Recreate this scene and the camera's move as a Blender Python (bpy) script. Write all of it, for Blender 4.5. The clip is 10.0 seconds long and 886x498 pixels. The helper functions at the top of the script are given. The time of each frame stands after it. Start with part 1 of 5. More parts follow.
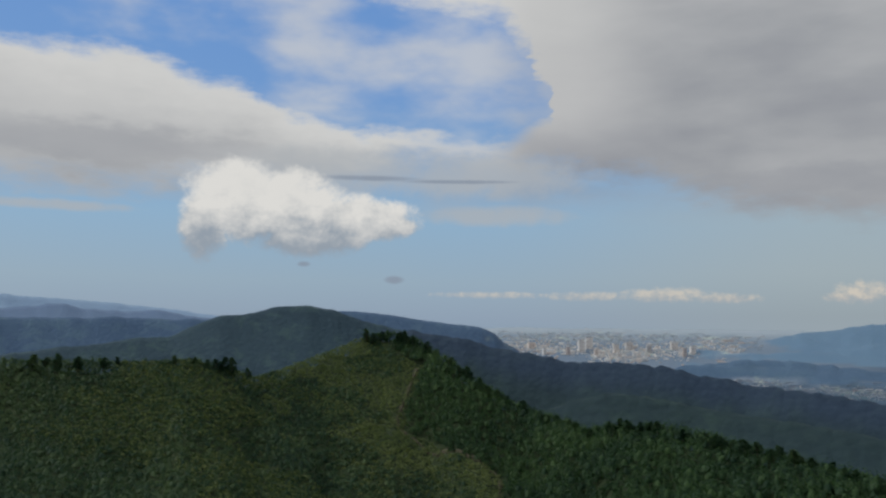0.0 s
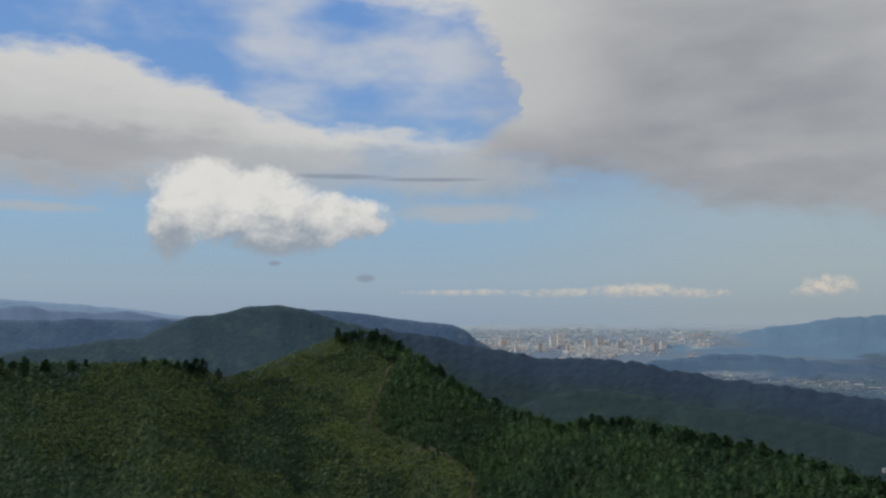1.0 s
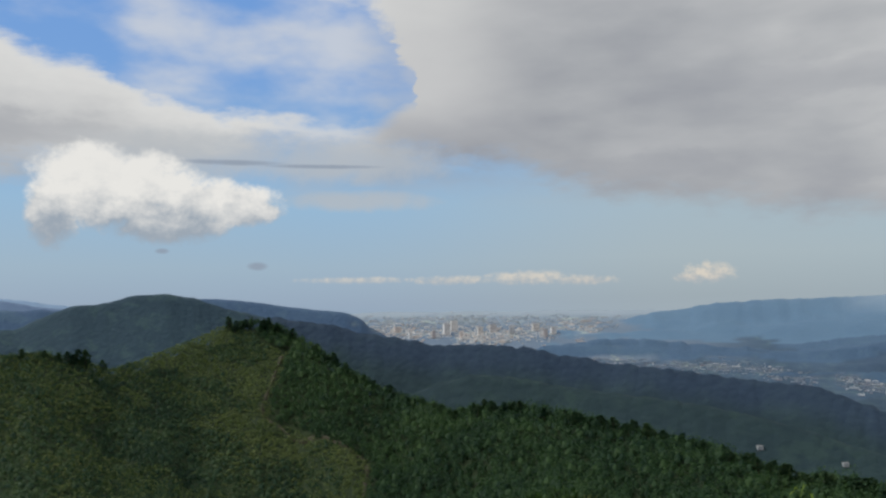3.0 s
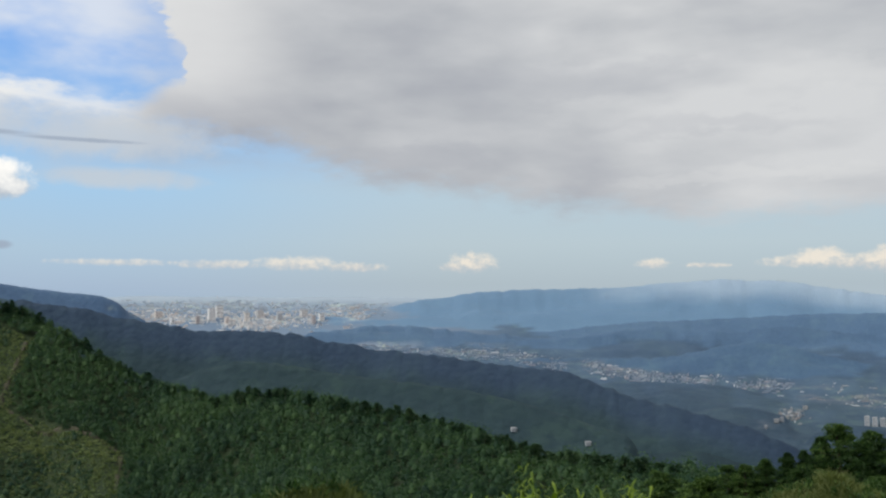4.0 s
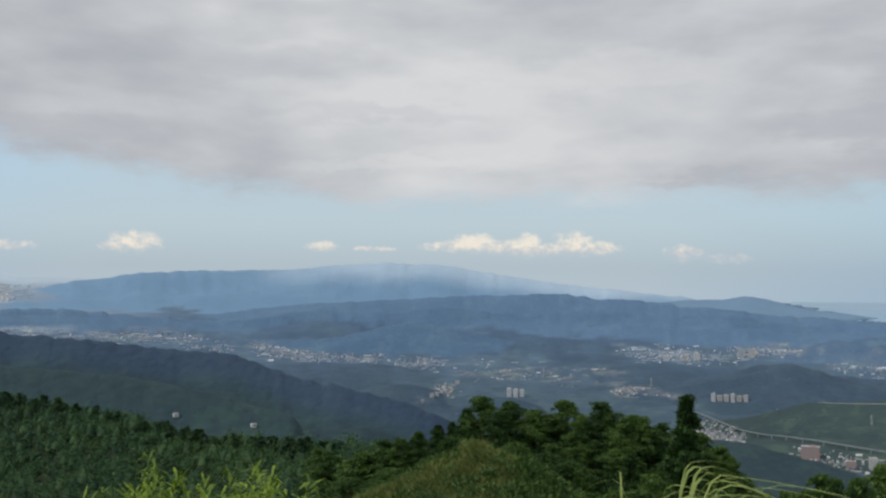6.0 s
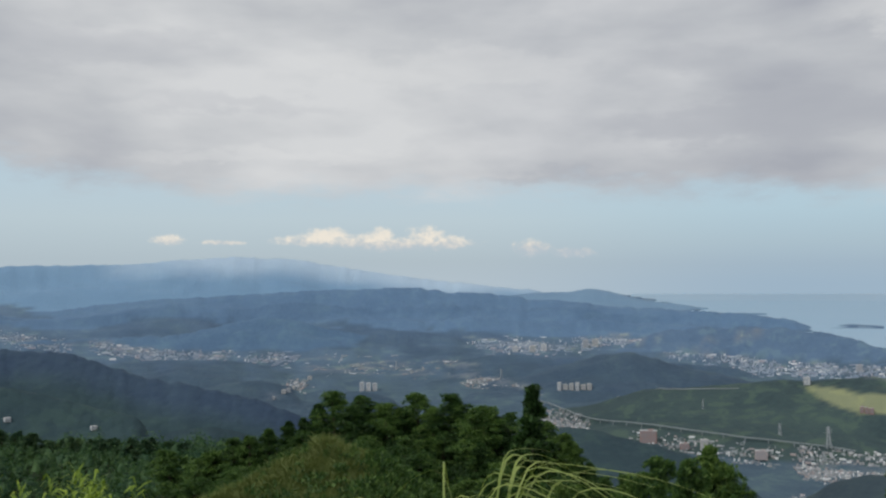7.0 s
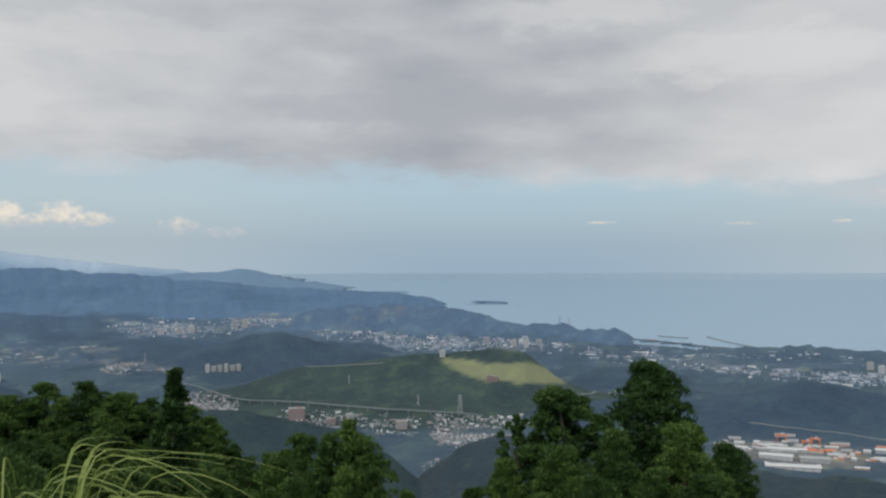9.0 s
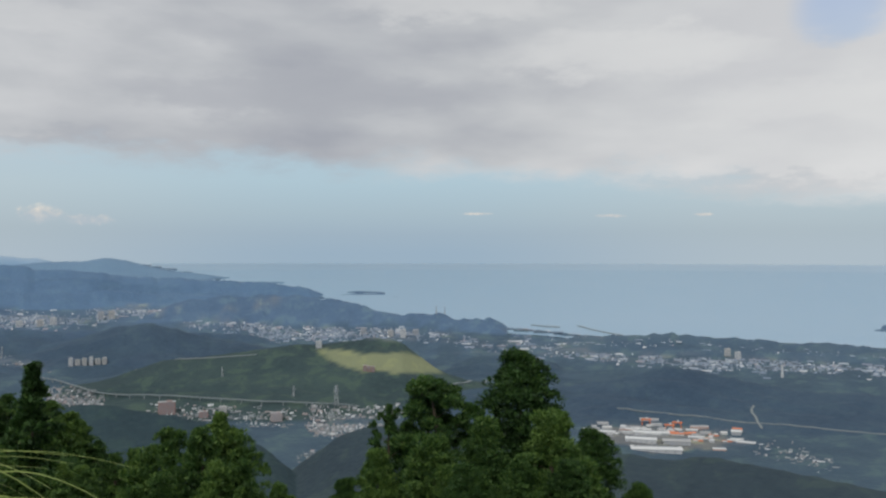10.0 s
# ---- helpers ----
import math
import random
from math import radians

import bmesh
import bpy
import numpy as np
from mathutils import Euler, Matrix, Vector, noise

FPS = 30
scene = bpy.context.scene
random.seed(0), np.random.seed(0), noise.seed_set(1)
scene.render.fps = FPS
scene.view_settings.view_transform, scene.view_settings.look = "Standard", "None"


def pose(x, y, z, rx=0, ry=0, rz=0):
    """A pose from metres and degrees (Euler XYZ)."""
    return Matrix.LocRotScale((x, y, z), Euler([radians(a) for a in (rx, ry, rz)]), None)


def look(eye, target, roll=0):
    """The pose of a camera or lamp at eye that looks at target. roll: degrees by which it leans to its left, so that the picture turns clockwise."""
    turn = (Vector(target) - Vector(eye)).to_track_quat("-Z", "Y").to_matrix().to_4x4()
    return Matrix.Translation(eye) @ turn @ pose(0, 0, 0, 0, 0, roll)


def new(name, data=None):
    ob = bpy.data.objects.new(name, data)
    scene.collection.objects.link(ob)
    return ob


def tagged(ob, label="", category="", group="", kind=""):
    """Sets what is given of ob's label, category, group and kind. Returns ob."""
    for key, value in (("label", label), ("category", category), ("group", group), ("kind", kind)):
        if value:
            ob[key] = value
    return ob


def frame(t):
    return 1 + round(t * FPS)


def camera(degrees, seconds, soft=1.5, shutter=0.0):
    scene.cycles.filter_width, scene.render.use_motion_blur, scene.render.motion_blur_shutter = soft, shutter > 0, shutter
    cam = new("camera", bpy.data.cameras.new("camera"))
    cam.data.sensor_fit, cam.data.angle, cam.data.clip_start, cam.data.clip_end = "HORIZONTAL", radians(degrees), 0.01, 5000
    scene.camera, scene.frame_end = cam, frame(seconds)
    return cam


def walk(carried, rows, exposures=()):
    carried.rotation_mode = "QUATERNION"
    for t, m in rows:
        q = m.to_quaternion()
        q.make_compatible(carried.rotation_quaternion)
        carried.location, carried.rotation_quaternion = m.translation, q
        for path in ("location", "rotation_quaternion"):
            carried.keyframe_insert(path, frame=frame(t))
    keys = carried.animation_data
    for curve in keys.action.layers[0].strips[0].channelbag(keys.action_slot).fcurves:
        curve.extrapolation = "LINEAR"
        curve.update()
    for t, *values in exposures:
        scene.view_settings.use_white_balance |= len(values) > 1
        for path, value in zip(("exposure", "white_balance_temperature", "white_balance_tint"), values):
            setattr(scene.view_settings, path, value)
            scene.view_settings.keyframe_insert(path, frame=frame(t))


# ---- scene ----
# The viewpoint is a grassy summit; directions are given as azimuth (clockwise from +y) and
# elevation in degrees seen from there. Everything beyond about 2 km is drawn in towards the
# viewer so that the whole land, out to its horizon, lies within five kilometres.
cam = camera(52.25, 10.0, soft=2.4)
EYE_Z = 1.6
ARM = 0.5
TURN = [
    (0.0, -45.84, 5.60, 0.62), (0.5, -44.90, 5.69, 0.27), (1.0, -44.02, 5.47, -0.09), (1.5, -42.97, 5.28, -0.19),
    (2.0, -41.64, 5.22, -0.46), (3.3, -34.82, 4.42, -0.49), (3.5, -32.48, 4.27, -0.32), (4.0, -22.78, 3.72, 0.04),
    (4.5, -17.38, 3.32, 0.23), (5.0, -13.28, 3.30, 0.36), (5.5, -7.51, 2.86, 0.38), (7.0, 7.28, 2.23, -0.21),
    (7.5, 12.15, 2.13, -0.01), (8.0, 18.53, 2.13, 0.05), (8.5, 24.29, 1.68, -0.17), (9.0, 29.15, 0.89, -0.16),
    (9.5, 33.35, 0.58, 0.02), (10.0, 36.92, 0.27, 0.10)]


def aim(az, el):
    a, e = radians(az), radians(el)
    return Vector((math.sin(a) * math.cos(e), math.cos(a) * math.cos(e), math.sin(e)))


ROWS = []
for t, az, el, roll in TURN:
    eye = Vector((ARM * math.sin(radians(az)), ARM * math.cos(radians(az)), EYE_Z))
    ROWS.append((t, look(eye, eye + aim(az, el), roll)))
walk(cam, ROWS, [(0.0, -0.18), (2.0, -0.17), (3.5, 0.17), (4.2, 0.35), (7, 0.33), (9, 0.26), (10, 0.27)])

# ---- world and light ----
SUN_AZ, SUN_EL = -128.0, 46.0


class Nodes:
    """Short hand for math in a node tree."""

    def __init__(self, tree):
        self.tree = tree

    def node(self, kind, **values):
        n = self.tree.nodes.new(kind)
        for key, value in values.items():
            n.inputs[key].default_value = value
        return n

    def link(self, a, b):
        self.tree.links.new(a, b)

    def put(self, socket, value):
        if isinstance(value, (int, float)):
            socket.default_value = value
        elif isinstance(value, tuple):
            socket.default_value = value
        else:
            self.link(value, socket)

    def math(self, op, a, b=0.0, c=None):
        n = self.tree.nodes.new("ShaderNodeMath")
        n.operation = op
        self.put(n.inputs[0], a)
        self.put(n.inputs[1], b)
        if c is not None:
            self.put(n.inputs[2], c)
        return n.outputs[0]

    def step(self, x, lo, hi, out_lo=0.0, out_hi=1.0):
        n = self.tree.nodes.new("ShaderNodeMapRange")
        n.interpolation_type = "SMOOTHSTEP"
        for k, v in zip(range(5), (x, lo, hi, out_lo, out_hi)):
            self.put(n.inputs[k], v)
        return n.outputs[0]

    def mix(self, f, a, b, blend="MIX"):
        n = self.tree.nodes.new("ShaderNodeMix")
        n.data_type, n.blend_type = "RGBA", blend
        self.put(n.inputs[0], f)
        self.put(n.inputs[6], a)
        self.put(n.inputs[7], b)
        return n.outputs[2]

    def noise(self, vector, scale, detail=4.0, rough=0.5, distort=0.0):
        n = self.tree.nodes.new("ShaderNodeTexNoise")
        n.inputs["Scale"].default_value, n.inputs["Detail"].default_value = scale, detail
        n.inputs["Roughness"].default_value, n.inputs["Distortion"].default_value = rough, distort
        if vector is not None:
            self.link(vector, n.inputs["Vector"])
        return n.outputs["Fac"]

    def vec(self, x, y, z):
        n = self.tree.nodes.new("ShaderNodeCombineXYZ")
        for s, v in zip(n.inputs, (x, y, z)):
            self.put(s, v)
        return n.outputs[0]

    def ramp(self, x, stops, ease="LINEAR"):
        n = self.tree.nodes.new("ShaderNodeValToRGB")
        n.color_ramp.interpolation = ease
        els = n.color_ramp.elements
        while len(els) < len(stops):
            els.new(0.5)
        for e, (p, c) in zip(els, stops):
            e.position = p
            e.color = c if len(c) == 4 else (*c, 1)
        self.link(x, n.inputs[0])
        return n.outputs[0]


def build_sky():
    world = bpy.data.worlds.new("sky")
    scene.world = world
    world.use_nodes = True
    tree = world.node_tree
    tree.nodes.clear()
    n = Nodes(tree)
    out = tree.nodes.new("ShaderNodeOutputWorld")
    coord = tree.nodes.new("ShaderNodeTexCoord").outputs["Generated"]
    sep = tree.nodes.new("ShaderNodeSeparateXYZ")
    n.link(coord, sep.inputs[0])
    x, y, z = sep.outputs
    deg = 180 / math.pi
    az = n.math("MULTIPLY", n.math("ARCTAN2", x, y), deg)
    el = n.math("MULTIPLY", n.math("ARCSINE", z), deg)
    # clear air
    sky = tree.nodes.new("ShaderNodeTexSky")
    sky.sky_type, sky.sun_disc = "NISHITA", False
    sky.sun_elevation, sky.sun_rotation = radians(SUN_EL), radians(SUN_AZ)
    sky.air_density, sky.dust_density, sky.ozone_density = 1.0, 1.5, 2.0
    n.link(n.vec(x, y, n.math("MAXIMUM", z, 0.02)), sky.inputs[0])
    clear = n.mix(1.0, sky.outputs[0], (0.11, 0.11, 0.11, 1), "MULTIPLY")
    blue = n.ramp(n.math("DIVIDE", el, 25.0), [(0.0, (0.28, 0.375, 0.50)), (0.05, (0.31, 0.405, 0.53)), (0.14, (0.335, 0.455, 0.57)), (0.30, (0.30, 0.48, 0.67)), (0.6, (0.18, 0.36, 0.70)), (1.0, (0.14, 0.31, 0.69))])
    pale = n.ramp(n.math("DIVIDE", el, 25.0), [(0.0, (0.355, 0.425, 0.485)), (0.06, (0.345, 0.415, 0.465)), (0.16, (0.39, 0.47, 0.515)), (0.30, (0.385, 0.49, 0.56)), (0.6, (0.22, 0.36, 0.62)), (1.0, (0.13, 0.26, 0.56))])
    marine = n.ramp(n.math("DIVIDE", el, 25.0), [(0.0, (0.258, 0.355, 0.455)), (0.05, (0.28, 0.37, 0.455)), (0.10, (0.31, 0.405, 0.475)), (0.18, (0.345, 0.46, 0.53)), (0.30, (0.37, 0.485, 0.56)), (0.6, (0.22, 0.36, 0.62))])
    blue = n.mix(n.step(az, -46, -20), blue, pale)
    blue = n.mix(n.math("MULTIPLY", n.step(az, 6, 30), n.step(az, 36, 58, 1.0, 0.1)), blue, marine)
    clear = n.mix(0.92, clear, blue)
    # warped directions give the ragged edges
    flat = n.vec(az, n.math("MULTIPLY", el, 2.6), 0.0)
    rough = n.math("SUBTRACT", n.noise(flat, 0.16, 6, 0.6), 0.5)
    fine = n.math("SUBTRACT", n.noise(flat, 0.55, 6, 0.6), 0.5)
    el_w = n.math("ADD", el, n.math("ADD", n.math("MULTIPLY", rough, 4.0), n.math("MULTIPLY", fine, 1.3)))

    def edge(points):
        f = n.math("DIVIDE", n.math("ADD", n.math("ADD", az, n.math("ADD", n.math("MULTIPLY", rough, 4.0), n.math("MULTIPLY", fine, 0.8))), 80.0), 160.0)
        r = n.ramp(f, [((a + 80) / 160, (e / 40,) * 3) for a, e in points], "EASE")
        return n.math("MULTIPLY", r, 40.0)

    low = edge([(-75, 8.2), (-62, 8.8), (-46, 10.8), (-38, 10.3), (-33, 9.6), (-29, 8.3), (-20, 6.7), (-14, 5.8), (-4, 5.2), (9, 5.6), (20, 5.4), (34, 5.0), (50, 4.2), (63, 3.0)])
    high = edge([(-75, 17.6), (-67, 17.2), (-60, 16.0), (-55, 14.6), (-47, 13.0), (-42, 12.8), (-39.5, 14), (-38.5, 18), (-37.5, 30), (-35, 40)])
    top = edge([(-75, 24), (-60, 24), (-53, 22), (-48, 19.6), (-42.5, 19.0), (-40, 17.2), (-39, 14.5), (-38, 10.0)])
    body = n.math("MULTIPLY", n.step(n.math("SUBTRACT", el_w, low), -0.7, 1.6), n.step(n.math("SUBTRACT", high, el_w), -0.3, 1.4))
    upper = n.step(n.math("SUBTRACT", el_w, top), -0.4, 2.2)
    cover = n.math("MAXIMUM", body, upper)
    wisps = n.step(n.noise(n.vec(n.math("MULTIPLY", az, 0.6), n.math("MULTIPLY", el, 1.3), 3.0), 0.16, 5, 0.5), 0.45, 0.72, 0.0, 0.7)
    wisps = n.math("MULTIPLY", wisps, n.step(el, 6.5, 10.0))
    cover = n.math("MAXIMUM", cover, wisps)
    # grey folds of the deck, and its sunlit upper rims
    folds = n.noise(n.vec(n.math("MULTIPLY", az, 0.5), n.math("MULTIPLY", el, 1.25), 7.0), 0.10, 6, 0.5, 0.2)
    soft = n.noise(n.vec(n.math("MULTIPLY", az, 0.5), n.math("MULTIPLY", el, 1.6), 2.0), 0.35, 4, 0.45)
    folds = n.math("ADD", n.math("MULTIPLY", folds, 0.75), n.math("MULTIPLY", soft, 0.25))
    grey = n.ramp(folds, [(0.36, (0.33, 0.345, 0.38)), (0.5, (0.42, 0.435, 0.455)), (0.64, (0.52, 0.53, 0.54))])
    rim = n.step(n.math("SUBTRACT", high, el_w), 0.2, 4.5, 1.0, 0.0)
    rim = n.math("MULTIPLY", rim, n.step(az, -44, -40, 0.75, 0.0))
    grey = n.mix(rim, grey, (0.80, 0.80, 0.78, 1))
    grey = n.mix(n.math("MULTIPLY", n.step(az, -41, -33), n.step(az, -10, -24)), grey, (0.90, 0.905, 0.92, 1), "MULTIPLY")
    grey = n.mix(n.math("MULTIPLY", n.step(az, -30, -38, 0.0, 0.6), n.step(el, 10.0, 15.0)), grey, (0.68, 0.68, 0.67, 1))
    grey = n.mix(n.step(az, 38, 58, 0.0, 0.45), grey, (0.68, 0.68, 0.675, 1))
    grey = n.mix(n.math("MULTIPLY", n.step(az, 4, 14), n.step(az, 42, 28)), grey, (0.93, 0.935, 0.95, 1), "MULTIPLY")
    bands = None
    for a, e, wa, we, k in ((-67, 11.2, 9, 1.5, -0.8), (28, 9.8, 13, 1.5, -1.0), (-25, 9.3, 7, 0.9, -0.7), (55, 4.2, 10, 0.7, -0.6), (-3, 8.0, 9, 0.5, 0.6), (49, 12.3, 9, 1.6, 1.0), (6, 13.5, 12, 1.2, 0.6), (14, 6.6, 5, 0.5, -0.7), (-14, 14.0, 9, 1.5, -0.6), (60, 9.0, 7, 1.4, 0.8), (38, 15.5, 8, 1.2, 0.8), (22, 13.5, 6, 1.0, -0.5), (-6, 11.0, 8, 0.8, -0.5)):
        u = n.math("DIVIDE", n.math("SUBTRACT", n.math("ADD", az, n.math("MULTIPLY", rough, 10.0)), a), float(wa))
        v = n.math("DIVIDE", n.math("SUBTRACT", el_w, e), float(we))
        q = n.math("MULTIPLY", n.step(n.math("ADD", n.math("MULTIPLY", u, u), n.math("MULTIPLY", v, v)), 1.6, 0.0), k)
        bands = q if bands is None else n.math("ADD", bands, q)
    grey = n.mix(n.step(bands, 0.0, 1.2, 0.0, 0.6), grey, (0.58, 0.585, 0.585, 1))
    grey = n.mix(n.step(bands, 0.0, -1.2, 0.0, 0.7), grey, (0.33, 0.345, 0.38, 1))
    hole = n.math("ADD", n.math("POWER", n.math("DIVIDE", n.math("SUBTRACT", az, 60.8), 2.6), 2.0), n.math("POWER", n.math("DIVIDE", n.math("SUBTRACT", el_w, 14.2), 1.9), 2.0))
    cover = n.math("MULTIPLY", cover, n.step(hole, 0.1, 1.6, 0.5, 1.0))
    colour = n.mix(cover, clear, grey)

    # heaped clouds: a union of soft mounds with a flat base, broken by billows
    puff = n.math("SUBTRACT", n.noise(n.vec(az, n.math("MULTIPLY", el, 1.2), 1.0), 0.75, 6, 0.62), 0.5)

    crisp = n.math("SUBTRACT", n.noise(n.vec(az, n.math("MULTIPLY", el, 1.3), 4.0), 1.9, 6, 0.6), 0.5)

    def mounds(items, ragged, torn=None):
        field = None
        for a, e, wa, we in items:
            u = n.math("DIVIDE", n.math("SUBTRACT", az, a), wa)
            v = n.math("DIVIDE", n.math("SUBTRACT", el, e), we)
            d = n.math("SUBTRACT", 1.0, n.math("ADD", n.math("MULTIPLY", u, u), n.math("MULTIPLY", v, v)))
            field = d if field is None else n.math("MAXIMUM", field, d)
        return n.math("ADD", field, n.math("MULTIPLY", puff if torn is None else torn, ragged))

    veil = mounds([(-52.0, 10.4, 9.0, 1.7), (-44.0, 10.2, 8.0, 1.5), (-42.5, 7.7, 5.0, 0.7), (-69.0, 7.5, 4.5, 0.35)], 1.6)
    colour = n.mix(n.step(veil, -0.4, 1.0, 0.0, 0.75), colour, (0.46, 0.49, 0.52, 1))
    lens = mounds([(-50.5, 10.0, 4.0, 0.22), (-45.0, 9.85, 4.5, 0.16), (-48.9, 3.6, 0.8, 0.3), (-54.6, 4.5, 0.5, 0.2)], 0.8)
    colour = n.mix(n.step(lens, 0.0, 1.0, 0.0, 0.8), colour, (0.27, 0.32, 0.40, 1))
    big = mounds([(-58.8, 9.1, 3.0, 1.9), (-55.8, 8.2, 3.6, 2.2), (-51.5, 7.5, 4.0, 1.45), (-60.8, 7.0, 1.5, 2.3), (-54.3, 6.3, 3.8, 1.35), (-50.0, 7.0, 2.8, 0.95), (-57.6, 7.2, 2.6, 1.5)], 2.0)
    mask = n.step(big, -0.35, 0.55)
    light = n.math("ADD", n.step(n.math("SUBTRACT", n.math("ADD", el, n.math("MULTIPLY", puff, 4.0)), n.math("MULTIPLY", n.math("ABSOLUTE", n.math("ADD", az, 56.5)), -0.0)), 5.2, 8.8), n.math("MULTIPLY", puff, 0.45))
    white = n.ramp(light, [(0.0, (0.33, 0.385, 0.45)), (0.45, (0.56, 0.58, 0.595)), (1.0, (0.80, 0.79, 0.76))])
    colour = n.mix(mask, colour, white)
    row = mounds([(-20.9, 2.85, 1.5, 0.6), (-22.0, 2.6, 1.0, 0.3), (2.0, 2.7, 2.8, 0.45), (3.4, 3.0, 0.8, 0.6), (0.0, 3.0, 1.3, 0.55), (6.2, 2.95, 1.2, 0.7), (7.6, 2.65, 1.4, 0.4), (4.4, 2.55, 4.2, 0.42), (-1.2, 2.75, 2.2, 0.3), (12.9, 2.25, 1.2, 0.5), (15.4, 1.95, 1.4, 0.3),
                  (-9.7, 2.75, 0.9, 0.32), (-6.5, 2.6, 1.3, 0.15), (-36.8, 2.65, 2.6, 0.26), (-32.0, 2.75, 2.4, 0.42), (-28.5, 2.55, 1.9, 0.28), (-42.8, 2.7, 3.2, 0.2), (47.4, 2.35, 0.9, 0.10), (39.0, 2.5, 1.0, 0.08), (53.0, 2.4, 0.6, 0.08)], 3.4, crisp)
    mask = n.math("MULTIPLY", n.step(row, -0.7, 1.3), n.step(az, -45, -22, 0.6, 0.9))
    light = n.math("ADD", n.step(el, 1.9, 3.1), n.math("MULTIPLY", crisp, 1.6))
    warm = n.ramp(light, [(0.0, (0.38, 0.43, 0.475)), (0.5, (0.50, 0.50, 0.49)), (1.0, (0.70, 0.64, 0.55))])
    colour = n.mix(mask, colour, warm)
    back = tree.nodes.new("ShaderNodeBackground")
    n.link(colour, back.inputs[0])
    back.inputs[1].default_value = 1.0
    n.link(back.outputs[0], out.inputs[0])


build_sky()
sun = new("sun", bpy.data.lights.new("sun", "SUN"))
sun.data.energy, sun.data.angle, sun.data.color = 1.5, radians(6), (1.0, 0.95, 0.86)
sun.matrix_world = look(aim(SUN_AZ, SUN_EL) * 100, (0, 0, 0))


# ---- materials ----
def material(name, rough=0.9, spec=0.2):
    m = bpy.data.materials.new(name)
    m.use_nodes = True
    b = m.node_tree.nodes["Principled BSDF"]
    b.inputs["Roughness"].default_value = rough
    b.inputs["Specular IOR Level"].default_value = spec
    return m, Nodes(m.node_tree), b


def rgb(c):
    return (*c, 1)


COVER_AND_HAZE = {  # mean base colour of each kind of land, the far ones with haze painted in, and how open it is (fields and clearings)
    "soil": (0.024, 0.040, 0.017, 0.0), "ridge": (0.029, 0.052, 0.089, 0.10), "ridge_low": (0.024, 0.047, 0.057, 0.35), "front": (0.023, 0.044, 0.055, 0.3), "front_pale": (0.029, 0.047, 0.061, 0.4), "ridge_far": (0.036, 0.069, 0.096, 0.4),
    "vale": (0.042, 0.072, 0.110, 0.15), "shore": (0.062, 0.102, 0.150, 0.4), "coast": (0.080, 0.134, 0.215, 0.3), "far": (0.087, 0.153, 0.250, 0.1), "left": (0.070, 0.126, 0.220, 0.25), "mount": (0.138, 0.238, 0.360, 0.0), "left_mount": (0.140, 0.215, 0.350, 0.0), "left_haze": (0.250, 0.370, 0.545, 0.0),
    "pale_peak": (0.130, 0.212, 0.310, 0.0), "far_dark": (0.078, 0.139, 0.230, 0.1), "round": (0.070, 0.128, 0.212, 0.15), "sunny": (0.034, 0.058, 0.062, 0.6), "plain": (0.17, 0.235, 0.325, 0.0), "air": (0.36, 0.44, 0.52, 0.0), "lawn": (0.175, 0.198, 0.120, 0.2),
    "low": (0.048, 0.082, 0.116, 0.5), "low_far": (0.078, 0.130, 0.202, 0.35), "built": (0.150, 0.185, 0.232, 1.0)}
TOWNS = {  # built-up stretches: lines of (azimuth, elevation) and half their depth in degrees
    "city": ([(-41.5, -0.5), (-38, -0.7), (-34.5, -0.9), (-31, -0.65), (-28, -0.55)], 0.22), "city_front": ([(-36, -1.1), (-33.5, -1.1)], 0.12), "city_outskirts": ([(-43, 0.05), (-38, 0.15), (-33, 0.12), (-26.5, 0.0)], 0.25),
    "river": ([(-13.8, -3.4), (-11, -3.9), (-8, -4.2), (-5, -4.45), (-2.2, -4.5)], 0.20), "river_left": ([(-28, -2.4), (-22.6, -2.75), (-18.2, -2.98), (-15.4, -3.5)], 0.16),
    "valley": ([(8.9, -6.1), (10.5, -6.0), (12.0, -6.4), (13.0, -6.7)], 0.22), "slope": ([(-3.2, -6.9), (-2.4, -6.5), (-1.5, -6.1)], 0.2), "farms": ([(-1, -4.9), (4, -5.2), (9, -5.4)], 0.4),
    "hill": ([(9, -3.6), (12, -4.0), (14, -4.0), (17, -3.5), (20.4, -3.3)], 0.28), "harbour": ([(21.3, -4.2), (24.8, -4.5), (27, -5.0), (30.5, -4.9), (33.3, -5.2), (37, -5.3)], 0.26), "harbour_back": ([(23.4, -3.5), (26.5, -3.0)], 0.25),
    "shore": ([(38, -5.9), (44.9, -6.0), (48, -6.3), (52.5, -6.5), (56.5, -6.5), (61.6, -6.6), (66, -6.7)], 0.32), "port": ([(41, -4.85), (44.5, -5.0), (47, -5.3)], 0.12), "road_houses": ([(28.6, -10.2), (30, -10.5), (31.5, -10.5), (34.2, -10.2)], 0.42),
    "road_left": ([(13.2, -8.2), (15, -8.7), (16, -8.8)], 0.18), "road_blocks": ([(19, -9.75), (22, -9.85), (25, -10.15), (27.3, -10.3)], 0.09), "works": ([(46.5, -11.0), (50, -11.3), (55, -11.0)], 0.5)}


